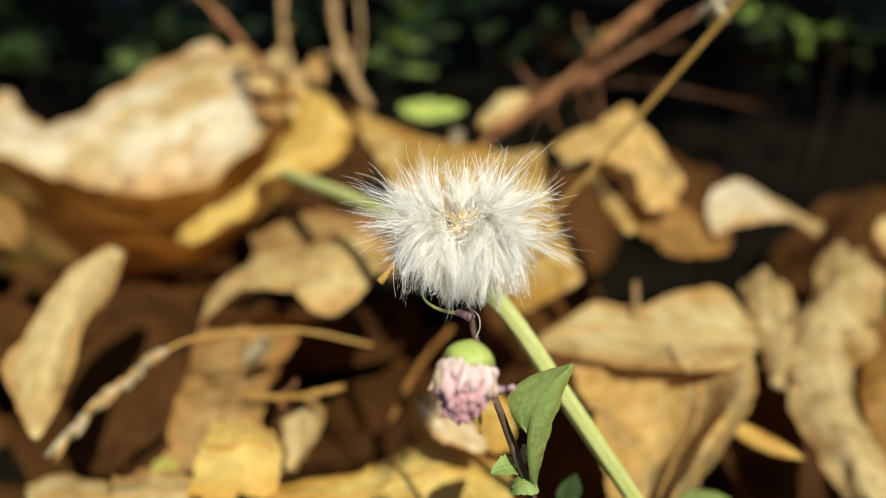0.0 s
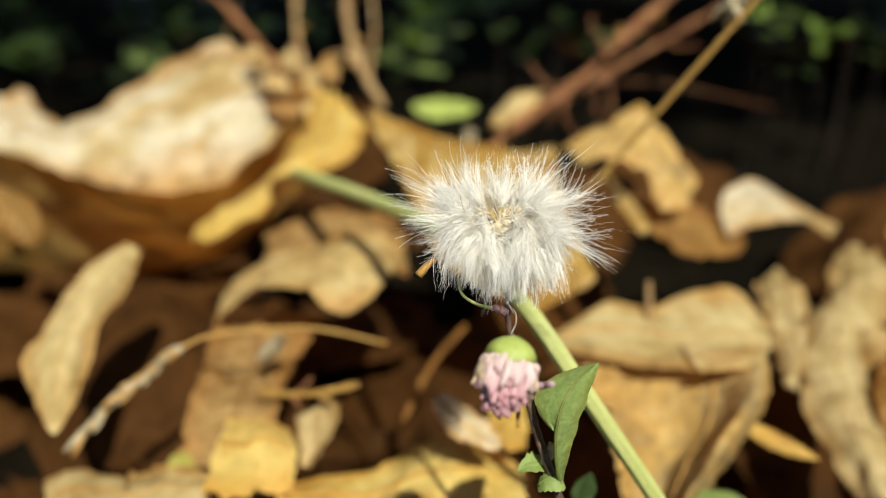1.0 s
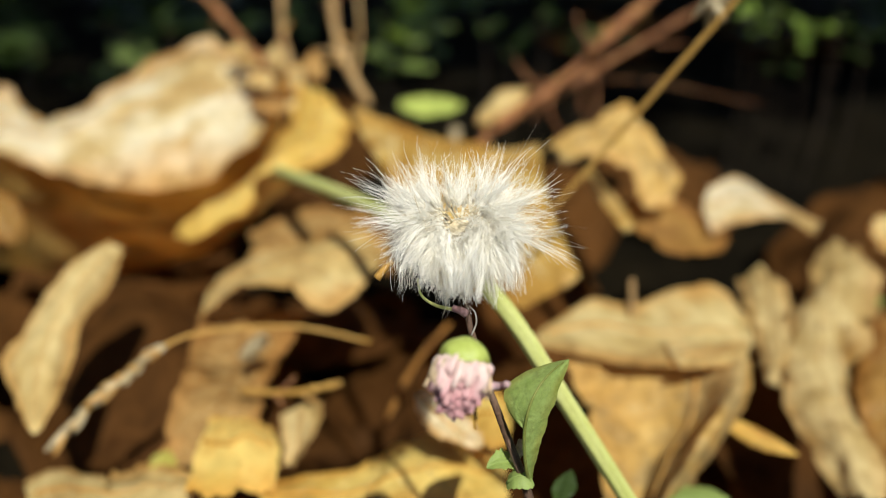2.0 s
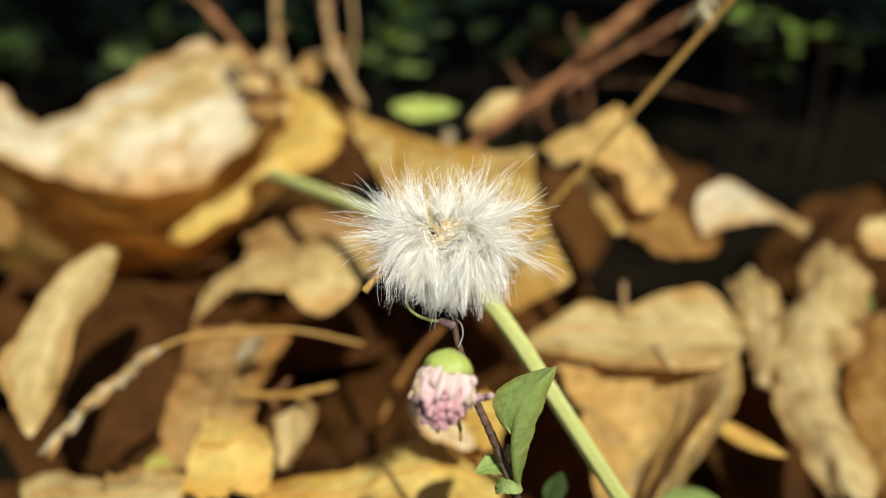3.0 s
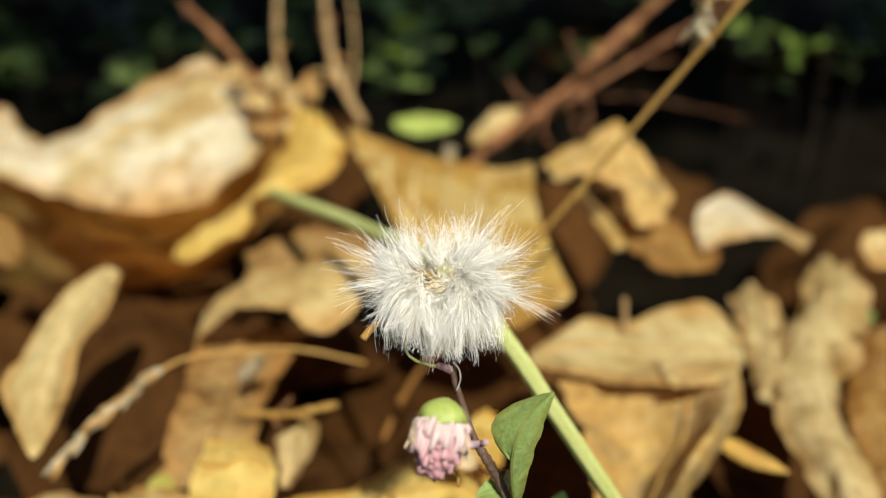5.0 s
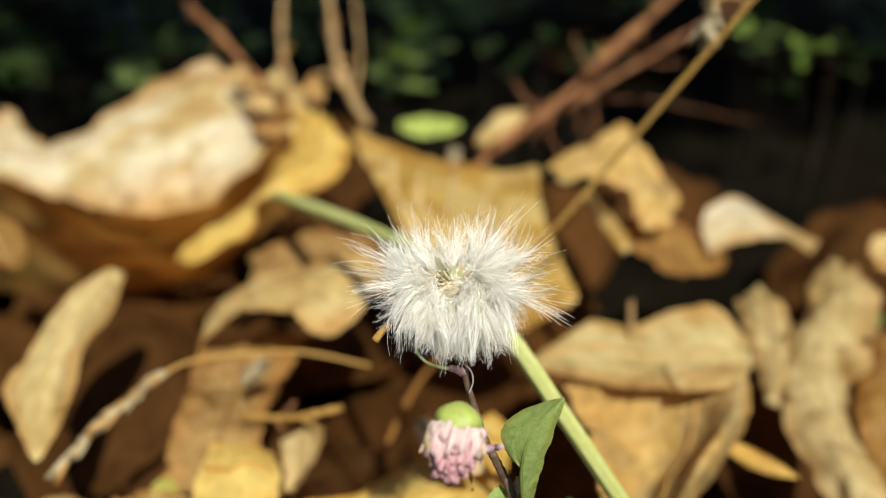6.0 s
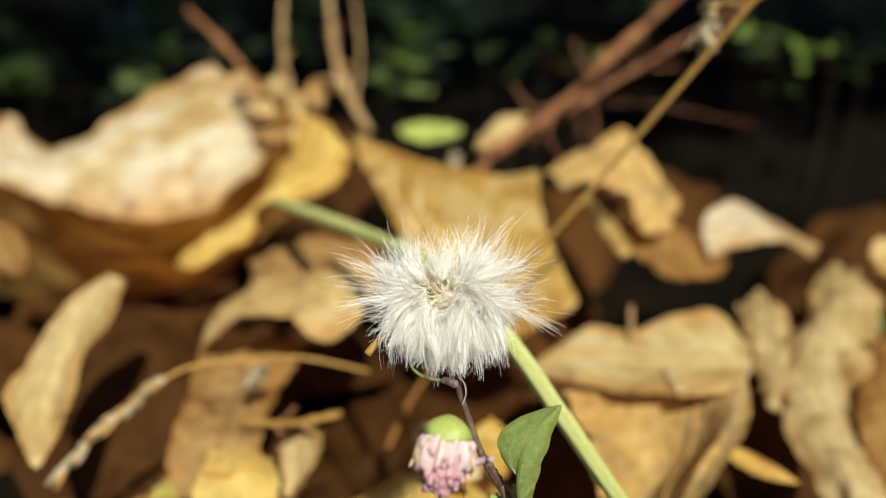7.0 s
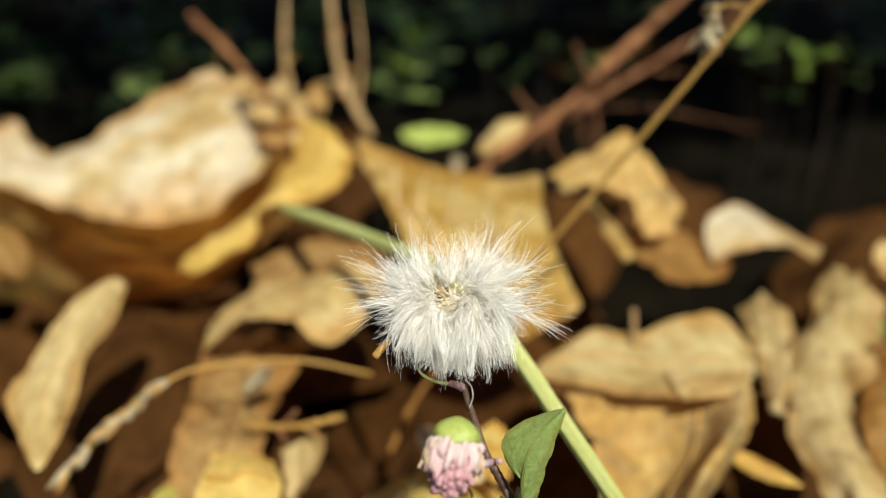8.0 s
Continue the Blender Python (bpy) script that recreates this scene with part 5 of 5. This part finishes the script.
# Added out of view: this crown is set to shade the ground behind.
tree("unseen leafy tree added to shade the ground behind the litter", 1.4, -.6, (.6, -.605, 2.0), (.95, .22, .15), 1500, 31)
tree("young leafy tree with a dark trunk", -.37, .72, (-.6, 1.0, 2.0), (.5, .4, .3), 1500, 33)
# Another unseen crown, added to keep light off the far side.
tree("unseen leafy tree added behind the shrubs to block light", .5, 1.5, (.2, 1.2, 2.2), (.8, .5, .4), 4000, 32)
# Shrubs beyond the view, added to deepen the shade behind the litter.
shrub("dense shrub added out of view at the left, leaves dark for shade", -.62, .85, .55, .24, 1500, 1)
shrub("dense shrub added out of view, leaves dark for shade", -.2, 1.0, .5, .26, 1500, 2)
shrub("dense shrub added out of view, leaves dark for shade", .18, 1.0, .5, .26, 1500, 3)
shrub("dense shrub added out of view, leaves dark for shade", .6, .95, .5, .28, 1500, 4)
shrub("dense shrub added out of view, leaves dark for shade", -1.05, 1.0, .7, .3, 1500, 5)
shrub("dense shrub added out of view, leaves dark for shade", 1.05, 1.1, .7, .3, 1200, 6)
# Ring of unseen tall shrubs, added to cut the light of the low sky.
for k in range(12):
    turn = radians(30 * k + 10)
    shrub("unseen tall shrub added to block low sky light", 1.9 * math.cos(turn), .25 + 1.9 * math.sin(turn), 1.7, .42, 1300, 40 + k, .13)


def seedling(place, leaves, seed, size=.02, mat=GREEN, low=.5):
    """A low plant: a short stem with single leaves round it."""
    rng = np.random.default_rng(seed)
    x, y, z = place
    ob = new("seedling")
    ob.location = (x, y, 0)
    tagged(ob, "low green seedling with small oval leaves", "seedling", group="seedlings")
    h = max(z, .015)
    stem("stem", [(0, 0, -.005), (.002, .001, h * .5), (0, .003, h)], size * .04, size * .03, TRUNK, ob, n=8, sides=6)
    for k in range(leaves):
        a, e = rng.uniform(0, 6.28), rng.uniform(-.1, .7)
        d = np.array((math.cos(a) * math.cos(e), math.sin(a) * math.cos(e), math.sin(e)))
        sd = np.array((-math.sin(a), math.cos(a), 0)) * size * rng.uniform(.25, .36)
        p0 = np.array((0, 0, h * rng.uniform(low, 1))) + d * size * .3
        L = size * rng.uniform(.8, 1.3)
        mid = p0 + d * L * .5 + (0, 0, size * .08)
        leaf("small oval green leaf", mat, p0, mid, p0 + d * L, mid + sd, mid - sd, rib=.0003, parent=ob, name="leaf", wave=.05, seed=seed * 20 + k, nu=9, nv=7, vein_height=.0001)


GROUND_PLANTS = np.random.default_rng(77)
for k in range(46):
    y = GROUND_PLANTS.uniform(.4, .6)
    x = y * (GROUND_PLANTS.uniform(-.66, -.2), GROUND_PLANTS.uniform(.3, .66), GROUND_PLANTS.uniform(-.2, .3), GROUND_PLANTS.uniform(-.66, -.3))[k % 4]
    # most get the shade-dark green; plain green brightens the middle ones
    seedling((x, y, GROUND_PLANTS.uniform(.012, .034)), int(GROUND_PLANTS.integers(6, 10)), k + 1, GROUND_PLANTS.uniform(.012, .024), (SHADE_GREEN, SHADE_GREEN, GREEN, SHADE_GREEN)[k % 4])
for k, place in enumerate((
        (-0.1528, 0.2780, 0.0677), (0.1052, 0.2723, 0.0655), (0.1099, 0.2725, 0.0616),
        (0.1215, 0.2710, 0.0589), (0.1278, 0.2714, 0.0554), (0.1344, 0.2694, 0.0600),
        (0.1162, 0.2749, 0.0661))):
    # flecks of sun: lit copy of the leaf green, placed to fit the camera's view
    seedling(place, 5, 90 + k, .005, FLECK_GREEN, .93)
for k, place in enumerate((
        (-0.1275, 0.3001, 0.0559), (-0.1125, 0.2916, 0.0464), (-0.1327, 0.2846, 0.0376),
        (-0.1232, 0.3026, 0.0501), (-0.1503, 0.3036, 0.0520), (-0.1578, 0.2886, 0.0450),
        (-0.1070, 0.3056, 0.0558), (-0.0182, 0.2985, 0.0424), (0.0165, 0.3056, 0.0558),
        (0.0381, 0.3067, 0.0577), (0.0524, 0.2976, 0.0512), (0.1499, 0.2974, 0.0617),
        (0.1203, 0.2751, 0.0515), (0.1528, 0.2824, 0.0547), (-0.0225, 0.3067, 0.0577),
        (0.0251, 0.3006, 0.0463))):
    # dimmer ones between them: shade painted by dark leaf colour, placed for the view
    seedling(place, 6, 110 + k, .0055, SHADE_GREEN, .85)
seedling((-0.1585, 0.3906, 0.0026), 6, 57, .014)
seedling((-0.0127, 0.4539, 0.0151), 6, 58, .02)


# ---- movement ----
def motions():
    walk(plant, [
        (0, pose(0.00869, 0.05274, 0.06476, 0.000, -0.000, 0.000)),
        (0.5, pose(0.00894, 0.05305, 0.06448, -0.183, -0.982, 0.464)),
        (1, pose(0.00969, 0.05341, 0.06426, 0.002, -0.552, 0.191)),
        (1.5, pose(0.01007, 0.05264, 0.06453, -0.199, -0.818, 0.469)),
        (2, pose(0.00868, 0.05267, 0.06508, -0.002, 0.242, -0.087)),
        (3.5, pose(0.00852, 0.05258, 0.06460, 0.033, 0.079, -0.042)),
        (4, pose(0.00844, 0.05201, 0.06512, -0.175, -0.034, 0.152)),
        (4.5, pose(0.00839, 0.05259, 0.06450, 0.020, -0.073, 0.019)),
        (6, pose(0.00872, 0.05244, 0.06439, 0.055, 0.034, -0.022)),
        (6.5, pose(0.00860, 0.05252, 0.06446, 0.038, -0.005, -0.006)),
        (7, pose(0.00878, 0.05238, 0.06433, 0.068, 0.056, -0.032)),
        (7.5, pose(0.00871, 0.05236, 0.06429, 0.069, 0.039, -0.027)),
        (8, pose(0.00880, 0.05238, 0.06416, 0.687, 0.108, -0.073)),
    ])
    sway = [
        (0, pose(0.00000, 0.00000, 0.00000, 0.000, -0.000, 0.000)),
        (0.5, pose(0.00006, 0.00216, 0.00037, 3.386, -0.161, -0.054)),
        (1, pose(-0.00006, 0.00018, 0.00015, 0.627, 2.644, -0.215)),
        (1.5, pose(0.00001, -0.00060, -0.00045, -0.660, 3.379, -0.381)),
        (2, pose(0.00000, -0.00001, -0.00007, 0.226, -0.199, -0.184)),
        (3.5, pose(-0.00013, -0.00109, -0.00008, -0.861, -0.952, -0.906)),
        (4, pose(0.00007, -0.00038, -0.00051, -0.508, -1.832, -1.004)),
        (4.5, pose(0.00023, -0.00110, -0.00130, -0.768, -2.680, -1.483)),
        (6, pose(0.00051, -0.00029, -0.00187, -0.197, -1.799, -0.789)),
        (6.5, pose(0.00049, -0.00020, -0.00177, -0.338, -2.081, -0.964)),
        (7, pose(0.00067, -0.00023, -0.00220, -0.023, -3.381, -1.178)),
        (7.5, pose(0.00065, -0.00035, -0.00230, -0.377, -2.046, -0.812)),
        (8, pose(0.00080, -0.00009, -0.00251, -1.120, -2.851, -0.846)),
    ]
    for piece in (head, upper_stem, bud):
        walk(piece, sway)
    walk(joints[0], [
        (0, pose(0.00000, 0.00000, 0.00000, 0.000, -0.000, 0.000)),
        (0.5, pose(0.00000, 0.00009, 0.00002, 0.146, -0.007, -0.002)),
        (1, pose(-0.00000, 0.00001, 0.00001, 0.027, 0.114, -0.010)),
        (1.5, pose(0.00000, -0.00003, -0.00002, -0.028, 0.145, -0.016)),
        (2, pose(0.00000, -0.00000, -0.00000, 0.010, -0.009, -0.008)),
        (3.5, pose(-0.00001, -0.00005, -0.00000, -0.037, -0.041, -0.039)),
        (4, pose(0.00000, -0.00002, -0.00002, -0.022, -0.079, -0.043)),
        (4.5, pose(0.00001, -0.00005, -0.00006, -0.034, -0.115, -0.064)),
        (6, pose(0.00002, -0.00001, -0.00008, -0.009, -0.077, -0.034)),
        (6.5, pose(0.00002, -0.00001, -0.00008, -0.015, -0.089, -0.042)),
        (7, pose(0.00003, -0.00001, -0.00010, -0.002, -0.145, -0.051)),
        (7.5, pose(0.00003, -0.00001, -0.00010, -0.017, -0.088, -0.035)),
        (8, pose(0.00003, -0.00000, -0.00011, -0.049, -0.122, -0.038)),
    ])
    walk(joints[1], [
        (0, pose(0.00000, 0.00000, 0.00000, 0.000, -0.000, 0.000)),
        (0.5, pose(0.00001, 0.00034, 0.00006, 0.529, -0.025, -0.008)),
        (1, pose(-0.00001, 0.00003, 0.00002, 0.099, 0.413, -0.035)),
        (1.5, pose(0.00000, -0.00009, -0.00007, -0.102, 0.528, -0.057)),
        (2, pose(0.00000, -0.00000, -0.00001, 0.035, -0.031, -0.029)),
        (3.5, pose(-0.00002, -0.00017, -0.00001, -0.136, -0.148, -0.143)),
        (4, pose(0.00001, -0.00006, -0.00008, -0.081, -0.286, -0.158)),
        (4.5, pose(0.00004, -0.00017, -0.00020, -0.125, -0.417, -0.234)),
        (6, pose(0.00008, -0.00004, -0.00029, -0.032, -0.281, -0.124)),
        (6.5, pose(0.00008, -0.00003, -0.00028, -0.055, -0.325, -0.151)),
        (7, pose(0.00010, -0.00003, -0.00035, -0.008, -0.528, -0.184)),
        (7.5, pose(0.00010, -0.00005, -0.00036, -0.061, -0.319, -0.128)),
        (8, pose(0.00013, -0.00001, -0.00039, -0.178, -0.444, -0.136)),
    ])
    walk(joints[2], [
        (0, pose(0.00000, 0.00000, 0.00000, 0.000, -0.000, 0.000)),
        (0.5, pose(0.00002, 0.00068, 0.00011, 1.071, -0.051, -0.016)),
        (1, pose(-0.00002, 0.00006, 0.00005, 0.199, 0.836, -0.071)),
        (1.5, pose(0.00000, -0.00019, -0.00015, -0.206, 1.070, -0.116)),
        (2, pose(0.00000, -0.00000, -0.00002, 0.071, -0.063, -0.058)),
        (3.5, pose(-0.00004, -0.00034, -0.00003, -0.274, -0.300, -0.288)),
        (4, pose(0.00002, -0.00012, -0.00016, -0.164, -0.579, -0.319)),
        (4.5, pose(0.00007, -0.00035, -0.00041, -0.250, -0.846, -0.473)),
        (6, pose(0.00016, -0.00009, -0.00059, -0.065, -0.569, -0.250)),
        (6.5, pose(0.00016, -0.00006, -0.00056, -0.111, -0.658, -0.306)),
        (7, pose(0.00021, -0.00007, -0.00070, -0.015, -1.070, -0.373)),
        (7.5, pose(0.00021, -0.00011, -0.00073, -0.123, -0.647, -0.258)),
        (8, pose(0.00026, -0.00003, -0.00080, -0.359, -0.900, -0.274)),
    ])
    walk(joints[3], [
        (0, pose(0.00000, 0.00000, 0.00000, 0.000, -0.000, 0.000)),
        (0.5, pose(0.00003, 0.00108, 0.00018, 1.693, -0.081, -0.026)),
        (1, pose(-0.00003, 0.00009, 0.00008, 0.315, 1.322, -0.111)),
        (1.5, pose(0.00000, -0.00030, -0.00023, -0.327, 1.690, -0.186)),
        (2, pose(0.00000, -0.00001, -0.00004, 0.113, -0.100, -0.092)),
        (3.5, pose(-0.00006, -0.00054, -0.00004, -0.433, -0.474, -0.455)),
        (4, pose(0.00004, -0.00019, -0.00025, -0.258, -0.915, -0.504)),
        (4.5, pose(0.00012, -0.00055, -0.00065, -0.393, -1.337, -0.746)),
        (6, pose(0.00026, -0.00014, -0.00094, -0.101, -0.899, -0.395)),
        (6.5, pose(0.00025, -0.00010, -0.00089, -0.173, -1.040, -0.483)),
        (7, pose(0.00033, -0.00011, -0.00110, -0.020, -1.691, -0.589)),
        (7.5, pose(0.00033, -0.00017, -0.00115, -0.192, -1.022, -0.408)),
        (8, pose(0.00040, -0.00004, -0.00126, -0.565, -1.423, -0.430)),
    ])
    walk(joints[4], [
        (0, pose(0.00000, 0.00000, 0.00000, 0.000, -0.000, 0.000)),
        (0.5, pose(0.00004, 0.00147, 0.00025, 2.315, -0.110, -0.036)),
        (1, pose(-0.00004, 0.00012, 0.00010, 0.430, 1.807, -0.150)),
        (1.5, pose(0.00000, -0.00041, -0.00031, -0.448, 2.310, -0.256)),
        (2, pose(0.00000, -0.00001, -0.00005, 0.154, -0.136, -0.126)),
        (3.5, pose(-0.00009, -0.00074, -0.00006, -0.590, -0.649, -0.621)),
        (4, pose(0.00005, -0.00026, -0.00035, -0.351, -1.251, -0.688)),
        (4.5, pose(0.00016, -0.00075, -0.00089, -0.532, -1.830, -1.018)),
        (6, pose(0.00035, -0.00019, -0.00128, -0.137, -1.230, -0.540)),
        (6.5, pose(0.00034, -0.00013, -0.00121, -0.235, -1.422, -0.660)),
        (7, pose(0.00046, -0.00015, -0.00151, -0.023, -2.311, -0.805)),
        (7.5, pose(0.00045, -0.00024, -0.00158, -0.261, -1.398, -0.557)),
        (8, pose(0.00055, -0.00006, -0.00172, -0.770, -1.947, -0.585)),
    ])
    walk(joints[5], [
        (0, pose(0.00000, 0.00000, 0.00000, 0.000, -0.000, 0.000)),
        (0.5, pose(0.00005, 0.00182, 0.00031, 2.857, -0.136, -0.045)),
        (1, pose(-0.00005, 0.00015, 0.00013, 0.530, 2.231, -0.183)),
        (1.5, pose(0.00001, -0.00050, -0.00038, -0.555, 2.851, -0.319)),
        (2, pose(0.00000, -0.00001, -0.00006, 0.191, -0.168, -0.155)),
        (3.5, pose(-0.00011, -0.00092, -0.00007, -0.728, -0.802, -0.766)),
        (4, pose(0.00006, -0.00032, -0.00043, -0.431, -1.545, -0.848)),
        (4.5, pose(0.00020, -0.00093, -0.00110, -0.652, -2.260, -1.254)),
        (6, pose(0.00043, -0.00024, -0.00158, -0.168, -1.518, -0.666)),
        (6.5, pose(0.00042, -0.00016, -0.00150, -0.287, -1.756, -0.814)),
        (7, pose(0.00056, -0.00019, -0.00186, -0.024, -2.853, -0.994)),
        (7.5, pose(0.00055, -0.00029, -0.00194, -0.320, -1.726, -0.686)),
        (8, pose(0.00068, -0.00008, -0.00212, -0.948, -2.405, -0.718)),
    ])
    walk(joints[6], [
        (0, pose(0.00000, 0.00000, 0.00000, 0.000, -0.000, 0.000)),
        (0.5, pose(0.00006, 0.00206, 0.00035, 3.241, -0.154, -0.051)),
        (1, pose(-0.00006, 0.00017, 0.00015, 0.600, 2.530, -0.206)),
        (1.5, pose(0.00001, -0.00057, -0.00043, -0.631, 3.234, -0.364)),
        (2, pose(0.00000, -0.00001, -0.00007, 0.216, -0.190, -0.176)),
        (3.5, pose(-0.00012, -0.00104, -0.00008, -0.825, -0.911, -0.868)),
        (4, pose(0.00007, -0.00036, -0.00048, -0.487, -1.753, -0.961)),
        (4.5, pose(0.00022, -0.00106, -0.00124, -0.736, -2.564, -1.420)),
        (6, pose(0.00049, -0.00027, -0.00179, -0.189, -1.722, -0.755)),
        (6.5, pose(0.00047, -0.00019, -0.00170, -0.324, -1.992, -0.922)),
        (7, pose(0.00064, -0.00022, -0.00211, -0.023, -3.236, -1.127)),
        (7.5, pose(0.00062, -0.00033, -0.00220, -0.362, -1.958, -0.778)),
        (8, pose(0.00077, -0.00009, -0.00241, -1.073, -2.728, -0.811)),
    ])
    walk(arching, [
        (0, pose(-0.02168, 0.10737, 0.07485, 0.000, -0.000, 0.000)),
        (0.5, pose(-0.02164, 0.10739, 0.07488, -0.404, 0.820, 0.265)),
        (1, pose(-0.02165, 0.10738, 0.07487, -0.281, -0.082, 0.478)),
        (1.5, pose(-0.02170, 0.10737, 0.07484, 0.153, -1.157, 0.317)),
        (2, pose(-0.02158, 0.10740, 0.07491, -0.849, 1.881, 0.522)),
        (3.5, pose(-0.02160, 0.10740, 0.07490, -0.720, 1.122, 0.624)),
        (4, pose(-0.02153, 0.10742, 0.07494, -1.289, 3.598, 0.479)),
        (4.5, pose(-0.02159, 0.10740, 0.07491, -0.786, 1.325, 0.623)),
        (6, pose(-0.02159, 0.10740, 0.07491, -0.841, 0.784, 0.976)),
        (6.5, pose(-0.02158, 0.10740, 0.07492, -0.920, 1.092, 0.964)),
        (7, pose(-0.02156, 0.10741, 0.07493, -1.092, 0.772, 1.387)),
        (7.5, pose(-0.02150, 0.10742, 0.07496, -1.504, 2.560, 1.347)),
        (8, pose(-0.02161, 0.10739, 0.07490, -1.824, 0.500, 0.362)),
    ])


motions()
